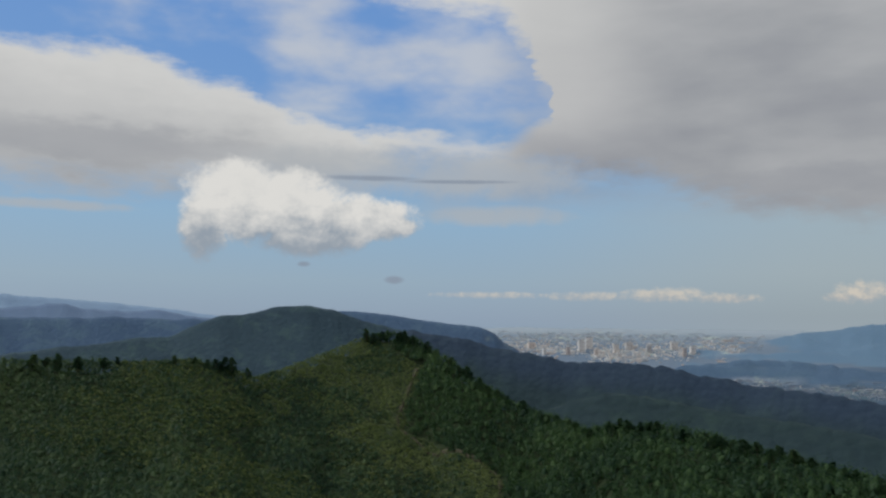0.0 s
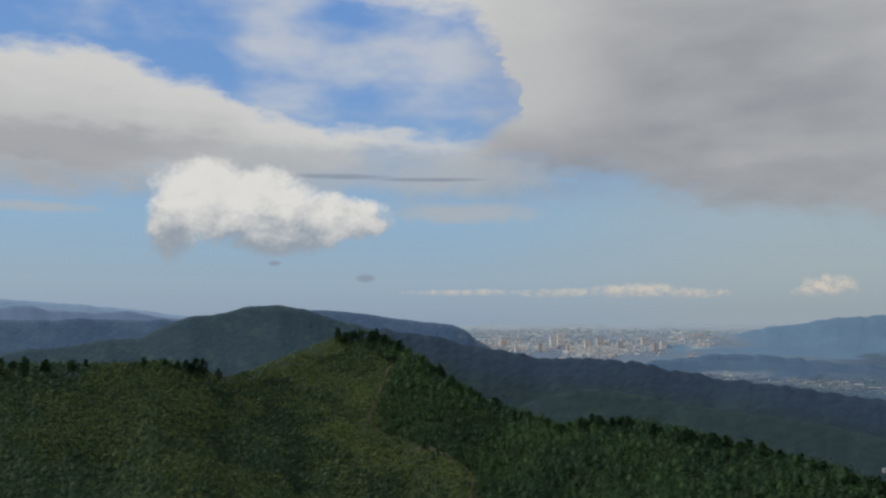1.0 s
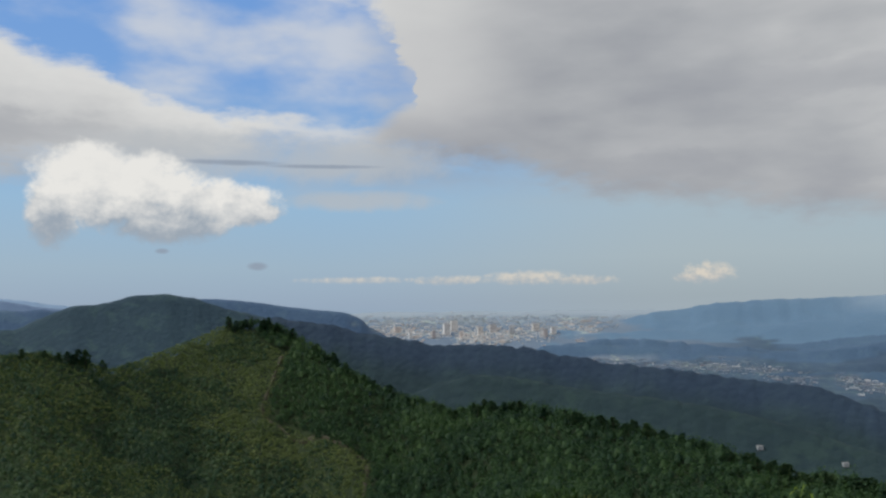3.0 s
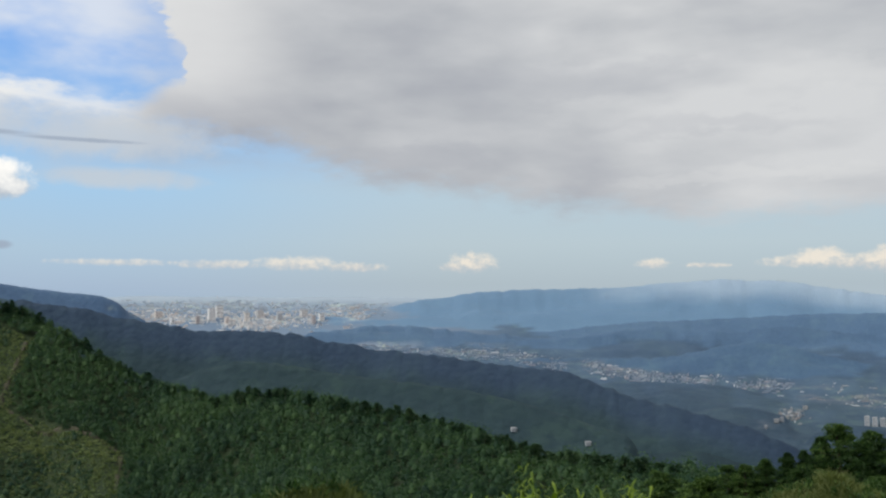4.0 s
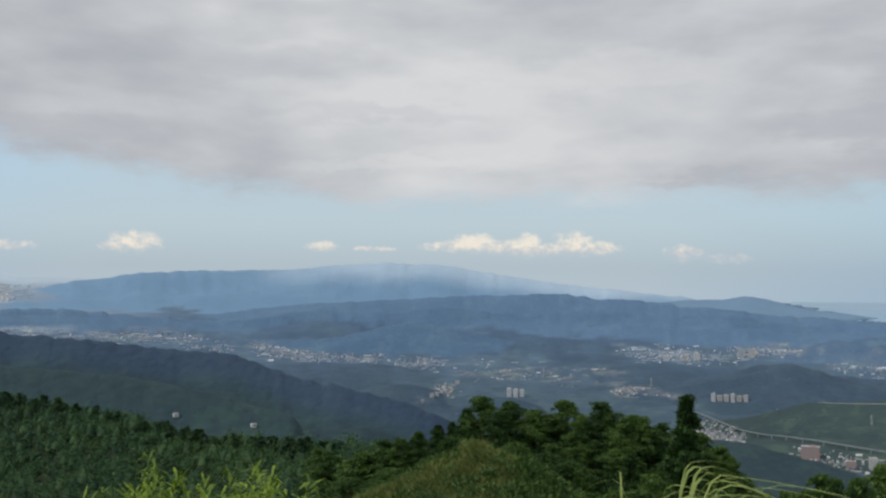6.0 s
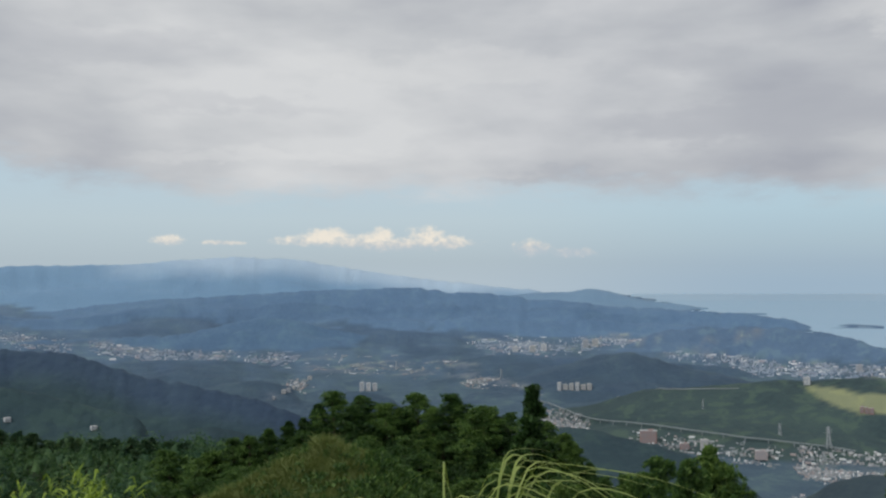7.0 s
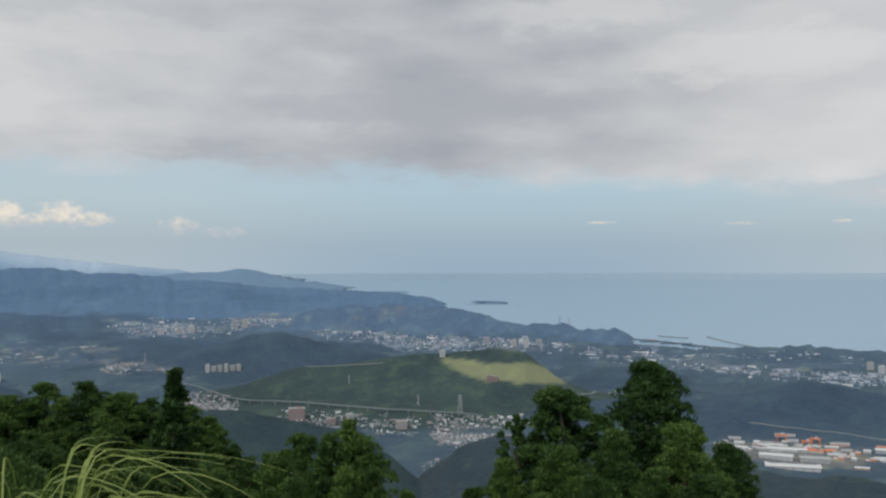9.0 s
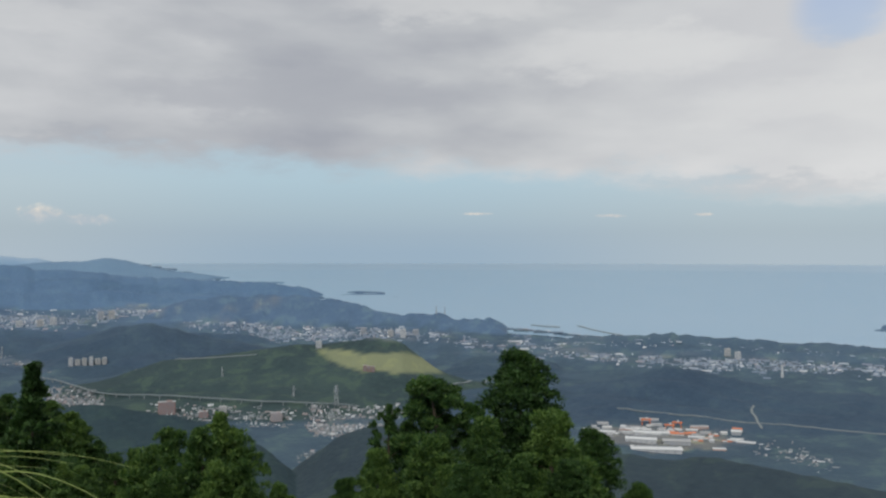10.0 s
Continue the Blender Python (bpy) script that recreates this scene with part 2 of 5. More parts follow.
def hazy_land_cover():
    """Woods, fields and clearings over the colour, painted haze included, of each stretch of land: crowns, stands and
    open patches.
    """
    m, n, b = material("hazy_land_cover")
    tree = m.node_tree
    pos = tree.nodes.new("ShaderNodeNewGeometry").outputs["Position"]
    att = tree.nodes.new("ShaderNodeAttribute")
    att.attribute_name = "cover"
    base, open_part = att.outputs["Color"], att.outputs["Alpha"]
    stand = n.noise(pos, 0.0045, 6, 0.62)
    crown = n.noise(pos, 0.07, 5, 0.65)
    f = n.math("ADD", n.math("MULTIPLY", stand, 0.6), n.math("MULTIPLY", crown, 0.4))
    tint = n.ramp(f, [(0.36, (0.74, 0.77, 0.82)), (0.5, (1.0, 1.0, 1.0)), (0.64, (1.26, 1.22, 1.10))])
    parts = tree.nodes.new("ShaderNodeSeparateColor")
    n.link(base, parts.inputs[0])
    tint = n.mix(n.step(parts.outputs[1], 0.075, 0.20, 0.0, 0.8), tint, (1.0, 1.0, 1.0, 1))
    col = n.mix(1.0, base, tint, "MULTIPLY")
    patch = n.math("MULTIPLY", n.step(n.noise(pos, 0.018, 6, 0.68, 0.4), 0.53, 0.60), open_part)
    col = n.mix(patch, col, n.mix(1.0, base, (1.75, 1.65, 1.2, 1), "MULTIPLY"))
    n.link(col, b.inputs["Base Color"])
    lumps = tree.nodes.new("ShaderNodeTexVoronoi")
    lumps.inputs["Scale"].default_value = 0.09
    n.link(pos, lumps.inputs["Vector"])
    bump = tree.nodes.new("ShaderNodeBump")
    bump.inputs["Strength"].default_value, bump.inputs["Distance"].default_value = 0.35, 9.0
    n.link(n.math("SUBTRACT", crown, n.math("MULTIPLY", lumps.outputs["Distance"], 0.6)), bump.inputs["Height"])
    n.link(bump.outputs[0], b.inputs["Normal"])
    return m


M_LAND = hazy_land_cover()

# ---- the land ----
GRAIN = np.random.RandomState(7).rand(256, 256)


def value_noise(x, y):
    xi, yi = np.floor(x).astype(int), np.floor(y).astype(int)
    fx, fy = x - xi, y - yi
    fx, fy = fx * fx * (3 - 2 * fx), fy * fy * (3 - 2 * fy)
    g = lambda i, j: GRAIN[i % 256, j % 256]
    return (g(xi, yi) * (1 - fx) + g(xi + 1, yi) * fx) * (1 - fy) + (g(xi, yi + 1) * (1 - fx) + g(xi + 1, yi + 1) * fx) * fy


def fbm(x, y, octaves=4):
    s, a = 0.0, 0.5
    for i in range(octaves):
        s, a, x, y = s + a * (value_noise(x, y) - 0.5), a * 0.5, x * 2.03 + 17.1, y * 2.03 + 5.7
    return s


def tand(e):
    return np.tan(np.radians(e))


def smooth(x, a, b):
    q = np.clip((x - a) / (b - a), 0, 1)
    return q * q * (3 - 2 * q)


FLOOR_R = [0, 60, 120, 250, 500, 900, 1500, 2100, 2700, 3200, 3600, 4100, 4550, 4850, 5000]
FLOOR_Z = [0, -19, -42, -110, -250, -330, -374, -370, -331, -280, -220, -143, -79, -57, -52]


def floor_z(az, r):
    """The valley floor and the plain, which rises slowly towards the horizon."""
    z = np.interp(r, FLOOR_R, FLOOR_Z)
    z = np.where(r < 60, -0.29 * np.maximum(r - 1.5, 0) - 0.0004 * r * r, z)
    return z + r * tand(1.25) * smooth(az, 0, -22) * smooth(r, 3200, 4700)


class Ridge:
    """A crest: its elevation by azimuth, its distance by azimuth, how far its near face reaches, the fall behind."""

    def __init__(self, name, crest, dist, foot=0.6, behind=0.5, cover=0.0, grit=0.10, power=1.0, mat=None, ends=6.0):
        a, e = zip(*crest)
        grid = np.arange(-110, 100, 0.1)
        da, dr = zip(*dist)
        self.grid, self.ends = grid, (a[0], a[-1])
        self.el = self.soften(np.interp(grid, a, e), 3 if dr[0] > 100 else 8)
        self.dr = self.soften(np.interp(grid, da, dr), 25)
        self.gully = min(grit, 0.1) * 16 if name != "near_hill" else 4.5
        self.ramp = ends if isinstance(ends, tuple) else (ends, ends)
        self.reach = (min(dr) * foot * 0.97, max(dr) + 900 / max(behind, 0.3))
        self.name, self.foot, self.behind, self.cover, self.grit, self.power, self.mat = name, foot, behind, cover, grit, power, mat

    @staticmethod
    def soften(v, width):
        k = np.exp(-np.linspace(-2, 2, 4 * width + 1) ** 2)
        return np.convolve(np.pad(v, 2 * width, "edge"), k / k.sum(), "valid")

    def z(self, az, r):
        R = np.interp(az, self.grid, self.dr)
        e = np.interp(az, self.grid, self.el)
        lie = np.degrees(np.arctan2(floor_z(az, R) - EYE_Z - 15 - R * 0.01, R))
        within = smooth(az, self.ends[0] - self.ramp[0], self.ends[0]) * smooth(az, self.ends[1] + self.ramp[1], self.ends[1])
        e = np.where(e > lie, lie + (e - lie) * within, e)
        e = e + self.grit * (2.0 * fbm(az * 1.9 + len(self.name), az * 0.0 + R * 0.01, 4) + 0.7 * np.abs(fbm(az * 5.3 + 2 * len(self.name), az * 0.0 + 3.7, 4)) * np.clip((r / R - 0.93) / 0.07, 0, 1))
        zc = R * tand(e) + EYE_Z - self.cover
        rf = R * self.foot
        zf = floor_z(az, rf) - 2
        q = np.clip((r - rf) / (R - rf), 0, 1)
        e_front = np.degrees(np.arctan2(zf - EYE_Z, rf))
        e_top = np.degrees(np.arctan2(zc - EYE_Z, R))
        e_mid = e_front + (e_top - e_front) * q ** self.power
        along = q * 2.2 if self.foot > 0.8 else r / (0.5 * R)
        gully = fbm(az / 4.1 + 3.3 + along, along * 1.7, 5) * np.sin(np.pi * q)
        front = r * tand(e_mid + gully * self.gully) + EYE_Z
        back = zc - (r - R) * self.behind
        zz = np.where(r < R, front, back)
        return np.where((r < rf) | (within <= 0), -9999.0, zz)


HILL = Ridge("near_hill", [(-76, -1.05), (-69, -1.12), (-62.9, -1.15), (-61, -1.0), (-58.7, -1.6), (-57.6, -2.2), (-55.7, -1.6), (-53, -0.55), (-50.6, 0.35), (-48.8, 0.5),
                           (-47.4, 0.0), (-46.3, -0.8), (-44.9, -1.5), (-43.5, -2.5), (-42.4, -3.2), (-40.7, -4.1), (-38.9, -4.7), (-36.8, -5.45), (-35.2, -4.95), (-33.3, -4.95),
                           (-29.9, -5.5), (-27.6, -6.0), (-25.2, -6.3), (-23.2, -6.8), (-21, -7.45), (-18.3, -8.1), (-16.2, -8.8), (-13.3, -8.95), (-7.3, -9.4), (-3, -10.5)],
             [(-80, 240), (-58, 260), (-53, 300), (-49, 330), (-44, 290), (-36, 240), (-30, 215), (-25, 190), (-16, 150), (-7, 130)], 0.28, 0.6, 2.2, 0.06, 1.0, "soil")
RIDGES = [
    HILL,
    Ridge("grass_mound", [(-9, -13.6), (-6.8, -12.4), (-3, -10.5), (-1, -9.7), (0.4, -9.4), (1.6, -9.5), (4.7, -11.3), (8, -13.5)], [(-10, 38), (10, 38)], 0.45, 0.35, 0.4, 0.05, 1.0, "soil"),
    Ridge("mound", [(-37, -12.6), (-33.5, -11.2), (-31, -10.4), (-29, -10.6), (-26, -12.2)], [(-40, 24), (-20, 24)], 0.5, 0.4, 0.3, 0.05, 1.0, "soil"),
    Ridge("crest", [(-9, -14), (-5.6, -11.8), (-2, -10.6), (0.5, -9.8), (5, -9.7), (9, -10), (13, -10.5), (15.2, -12), (18, -14.2)], [(-10, 64), (20, 52)], 0.6, 0.6, 0.0, 0.1, 1.0, "soil"),
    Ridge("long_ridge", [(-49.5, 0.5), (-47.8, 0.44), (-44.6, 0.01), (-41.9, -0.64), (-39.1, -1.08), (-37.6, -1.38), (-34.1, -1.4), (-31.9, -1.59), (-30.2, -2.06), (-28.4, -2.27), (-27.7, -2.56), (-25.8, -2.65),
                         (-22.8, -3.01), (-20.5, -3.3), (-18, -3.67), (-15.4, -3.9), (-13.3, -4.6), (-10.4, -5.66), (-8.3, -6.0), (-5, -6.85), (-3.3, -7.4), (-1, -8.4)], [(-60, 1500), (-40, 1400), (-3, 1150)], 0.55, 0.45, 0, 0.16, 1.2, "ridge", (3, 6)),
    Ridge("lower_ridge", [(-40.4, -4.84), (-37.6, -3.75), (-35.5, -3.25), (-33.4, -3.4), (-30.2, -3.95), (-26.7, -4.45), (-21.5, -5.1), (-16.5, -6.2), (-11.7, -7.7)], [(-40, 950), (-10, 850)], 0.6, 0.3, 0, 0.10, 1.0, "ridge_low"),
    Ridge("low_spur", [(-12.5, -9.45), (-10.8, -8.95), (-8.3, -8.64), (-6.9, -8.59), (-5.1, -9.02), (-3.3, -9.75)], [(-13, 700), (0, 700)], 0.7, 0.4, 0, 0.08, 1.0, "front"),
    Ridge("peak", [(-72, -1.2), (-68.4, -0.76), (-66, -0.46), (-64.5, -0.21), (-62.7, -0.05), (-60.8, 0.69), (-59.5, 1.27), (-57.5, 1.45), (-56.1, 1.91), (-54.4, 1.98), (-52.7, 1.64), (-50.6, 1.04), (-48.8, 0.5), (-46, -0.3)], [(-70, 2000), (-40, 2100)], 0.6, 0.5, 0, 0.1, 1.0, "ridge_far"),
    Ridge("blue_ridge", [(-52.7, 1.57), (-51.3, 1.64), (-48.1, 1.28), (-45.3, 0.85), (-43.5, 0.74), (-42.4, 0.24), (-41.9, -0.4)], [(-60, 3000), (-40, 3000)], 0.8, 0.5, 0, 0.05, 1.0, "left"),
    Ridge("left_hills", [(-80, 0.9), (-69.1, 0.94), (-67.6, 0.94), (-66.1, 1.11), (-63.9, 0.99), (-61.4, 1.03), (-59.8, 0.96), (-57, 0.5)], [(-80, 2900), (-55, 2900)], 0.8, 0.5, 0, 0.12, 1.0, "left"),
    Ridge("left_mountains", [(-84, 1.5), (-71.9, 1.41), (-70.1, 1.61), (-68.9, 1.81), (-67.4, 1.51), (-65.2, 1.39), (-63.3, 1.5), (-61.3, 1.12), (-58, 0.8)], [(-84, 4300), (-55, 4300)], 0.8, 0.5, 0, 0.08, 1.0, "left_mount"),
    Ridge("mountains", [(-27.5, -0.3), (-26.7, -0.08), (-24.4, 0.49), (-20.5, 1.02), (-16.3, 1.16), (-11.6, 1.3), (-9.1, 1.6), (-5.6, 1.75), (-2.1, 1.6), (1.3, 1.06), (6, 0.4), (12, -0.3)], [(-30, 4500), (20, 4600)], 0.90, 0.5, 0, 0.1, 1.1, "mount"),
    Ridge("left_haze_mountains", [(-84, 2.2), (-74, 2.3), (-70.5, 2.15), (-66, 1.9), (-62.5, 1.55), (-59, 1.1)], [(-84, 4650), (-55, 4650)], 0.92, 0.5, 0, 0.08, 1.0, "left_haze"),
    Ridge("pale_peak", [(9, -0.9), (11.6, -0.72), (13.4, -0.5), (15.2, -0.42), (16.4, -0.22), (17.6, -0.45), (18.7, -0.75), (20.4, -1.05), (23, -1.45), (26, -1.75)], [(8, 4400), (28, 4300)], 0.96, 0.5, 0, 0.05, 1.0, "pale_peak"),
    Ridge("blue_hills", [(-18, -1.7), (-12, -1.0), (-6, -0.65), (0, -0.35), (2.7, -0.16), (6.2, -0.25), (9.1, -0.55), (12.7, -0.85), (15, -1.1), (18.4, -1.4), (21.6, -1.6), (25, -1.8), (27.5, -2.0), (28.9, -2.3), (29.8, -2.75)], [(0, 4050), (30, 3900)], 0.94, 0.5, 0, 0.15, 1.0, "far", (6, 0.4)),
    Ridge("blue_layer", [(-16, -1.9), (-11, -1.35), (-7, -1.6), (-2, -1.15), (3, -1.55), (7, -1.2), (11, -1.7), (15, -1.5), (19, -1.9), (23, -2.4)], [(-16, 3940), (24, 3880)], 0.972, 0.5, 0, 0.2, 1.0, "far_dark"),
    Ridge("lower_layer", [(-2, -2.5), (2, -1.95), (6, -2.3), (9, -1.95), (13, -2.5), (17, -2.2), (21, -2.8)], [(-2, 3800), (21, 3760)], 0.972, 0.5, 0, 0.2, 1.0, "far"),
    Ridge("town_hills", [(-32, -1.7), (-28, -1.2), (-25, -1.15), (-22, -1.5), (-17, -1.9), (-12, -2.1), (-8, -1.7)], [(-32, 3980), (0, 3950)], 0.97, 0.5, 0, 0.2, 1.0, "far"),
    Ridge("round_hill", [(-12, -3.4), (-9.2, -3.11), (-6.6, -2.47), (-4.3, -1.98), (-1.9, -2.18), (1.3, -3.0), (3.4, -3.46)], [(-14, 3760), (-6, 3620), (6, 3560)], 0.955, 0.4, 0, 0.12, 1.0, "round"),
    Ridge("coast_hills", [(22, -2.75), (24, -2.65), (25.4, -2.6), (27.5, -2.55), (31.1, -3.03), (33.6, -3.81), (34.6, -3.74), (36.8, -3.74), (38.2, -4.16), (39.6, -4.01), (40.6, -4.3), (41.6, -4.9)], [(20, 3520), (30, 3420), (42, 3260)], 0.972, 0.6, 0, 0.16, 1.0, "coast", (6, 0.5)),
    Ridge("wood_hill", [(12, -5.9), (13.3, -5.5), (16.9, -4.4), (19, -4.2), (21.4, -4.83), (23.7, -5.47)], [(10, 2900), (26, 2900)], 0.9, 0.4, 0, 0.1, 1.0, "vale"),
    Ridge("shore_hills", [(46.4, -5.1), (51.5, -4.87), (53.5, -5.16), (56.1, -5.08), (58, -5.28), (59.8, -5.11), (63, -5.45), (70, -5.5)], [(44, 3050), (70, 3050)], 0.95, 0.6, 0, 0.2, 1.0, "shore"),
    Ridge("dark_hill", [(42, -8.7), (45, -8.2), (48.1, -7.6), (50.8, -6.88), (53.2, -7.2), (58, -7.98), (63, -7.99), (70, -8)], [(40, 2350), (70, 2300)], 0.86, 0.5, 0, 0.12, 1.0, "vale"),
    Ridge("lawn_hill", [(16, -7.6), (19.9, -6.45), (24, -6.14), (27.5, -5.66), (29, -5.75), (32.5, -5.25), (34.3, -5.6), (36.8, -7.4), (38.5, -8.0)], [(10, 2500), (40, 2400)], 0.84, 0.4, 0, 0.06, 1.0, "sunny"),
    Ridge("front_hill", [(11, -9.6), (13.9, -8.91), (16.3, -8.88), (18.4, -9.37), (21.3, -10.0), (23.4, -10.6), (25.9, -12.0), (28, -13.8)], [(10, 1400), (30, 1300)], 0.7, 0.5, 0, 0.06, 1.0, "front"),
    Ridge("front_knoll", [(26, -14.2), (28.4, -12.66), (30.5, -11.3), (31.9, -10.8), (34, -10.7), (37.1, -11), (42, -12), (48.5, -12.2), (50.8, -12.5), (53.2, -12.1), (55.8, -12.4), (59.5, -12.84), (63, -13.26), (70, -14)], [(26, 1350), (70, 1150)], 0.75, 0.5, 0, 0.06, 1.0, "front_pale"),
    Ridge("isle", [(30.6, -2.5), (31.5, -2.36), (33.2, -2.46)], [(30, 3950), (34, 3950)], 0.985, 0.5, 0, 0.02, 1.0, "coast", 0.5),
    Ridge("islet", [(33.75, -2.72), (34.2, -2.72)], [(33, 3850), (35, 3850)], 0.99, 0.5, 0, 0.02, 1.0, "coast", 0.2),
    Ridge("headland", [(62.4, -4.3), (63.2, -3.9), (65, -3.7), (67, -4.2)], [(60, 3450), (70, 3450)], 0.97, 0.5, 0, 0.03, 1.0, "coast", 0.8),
]


def knolls():
    """Low wooded hills strewn over the valley floor."""
    rng = np.random.RandomState(17)
    for k in range(150):
        az, R = -10 + 56 * rng.rand(), 1750 + 2500 * rng.rand() ** 0.8
        if az > 24 and R > 2800:
            continue
        half, h = 1.2 + 3.4 * rng.rand(), (22 + 50 * rng.rand()) * (1.15 - R / 7000)
        if abs(az - 20) < 9 and 1900 < R < 2350 or az > 41 and R < 2150:
            continue
        top = math.degrees(math.atan2(float(np.interp(R, FLOOR_R, FLOOR_Z)) + R * float(tand(1.25) * smooth(az, 0, -22) * smooth(R, 3200, 4700)) + h, R))
        crest = [(az + q * half, top - (0.55 * h * q * q + 0.15 * h * rng.rand()) / R * 57.3) for q in (-1, -0.6, -0.2, 0.2, 0.6, 1)]
        low = math.degrees(math.atan2(float(np.interp(R * 0.93, FLOOR_R, FLOOR_Z)), R * 0.93))
        if any(q[0][0] - 1 < az < q[-1][0] + 1 and low - d - 0.15 < np.interp(az, *zip(*q)) < top + d for q, d in TOWNS.values()):
            continue
        RIDGES.append(Ridge("knoll" + "s" * (k % 9), crest, [(az - 5, R * (0.97 + 0.06 * rng.rand())), (az + 5, R)], 0.93, 0.35, 0, 0.05, 1.0, "vale" if R < 3000 else "far", half * 0.8))


knolls()
SHORE = [(18, 4900), (21, 4500), (23.3, 4250), (27.5, 4000), (31.8, 3620), (34.6, 3450), (38.2, 3350), (40.3, 3290), (43.9, 3230), (46, 3160), (48, 3080), (50.3, 3160), (60.2, 3110), (75, 3050), (90, 3100), (110, 4900)]


def land(az, r):
    """Height of the land and the index of the ridge that makes it (-1: the floor)."""
    az, r = np.broadcast_arrays(np.asarray(az, float), np.asarray(r, float))
    x, y = r * np.sin(np.radians(az)), r * np.cos(np.radians(az))
    z = floor_z(az, r)
    roll = smooth(r, 1500, 2100) * (1 - 0.6 * smooth(r, 3000, 4600))
    z = z + roll * (120 * np.maximum(0.16 - np.abs(fbm(x / 330 + 1.3, y / 330, 4)), 0) * smooth(fbm(x / 800 + 7.7, y / 800, 2), -0.12, 0.15) - 6 + 25 * fbm(x / 260, y / 260 + 4, 3))
    shore = np.interp(az, *zip(*SHORE), left=9999, right=9999)
    wet = smooth(r, shore - 25, shore + 25)
    z = np.where(wet > 0, np.interp(r, FLOOR_R, FLOOR_Z) + 6 * (1 - wet) - 10 * wet, z)
    who = np.full(z.shape, -1)
    for i, ridge in enumerate(RIDGES):
        lo, hi = ridge.ends[0] - ridge.ramp[0], ridge.ends[1] + ridge.ramp[1]
        m = (az > lo) & (az < hi) & (r > ridge.reach[0]) & (r < ridge.reach[1])
        if not m.any():
            continue
        zr = ridge.z(az[m], r[m])
        who[m] = np.where(zr > z[m], i, who[m])
        z[m] = np.maximum(z[m], zr)
    return z, who


def ground(az, r):
    return float(land(az, r)[0])


def on_land(az, el, near=700.0):
    """The first place past `near` metres at which the line of sight at that azimuth and elevation meets the land."""
    r = np.geomspace(near, 4950, 900)
    z, _ = land(np.full_like(r, az), r)
    sight = EYE_Z + r * tand(el)
    hit = np.nonzero(z >= sight)[0]
    return float(r[hit[0]]) if len(hit) else None


def place(az, r, z=None):
    return Vector((r * math.sin(radians(az)), r * math.cos(radians(az)), ground(az, r) if z is None else z))


def mesh_of(name, verts, faces, mats=(), face_mats=None, shade_smooth=False):
    """A mesh from arrays; faces all have the same number of corners."""
    verts, faces = np.asarray(verts, np.float32), np.asarray(faces, np.int32)
    k = faces.shape[1]
    me = bpy.data.meshes.new(name)
    me.vertices.add(len(verts))
    me.vertices.foreach_set("co", verts.ravel())
    me.loops.add(faces.size)
    me.loops.foreach_set("vertex_index", faces.ravel())
    me.polygons.add(len(faces))
    me.polygons.foreach_set("loop_start", np.arange(0, faces.size, k, dtype=np.int32))
    if face_mats is not None:
        me.polygons.foreach_set("material_index", np.asarray(face_mats, np.int32))
    for m in mats:
        me.materials.append(m)
    me.update(calc_edges=True)
    me.polygons.foreach_set("use_smooth", np.full(len(faces), bool(shade_smooth)))
    me.validate()
    return me


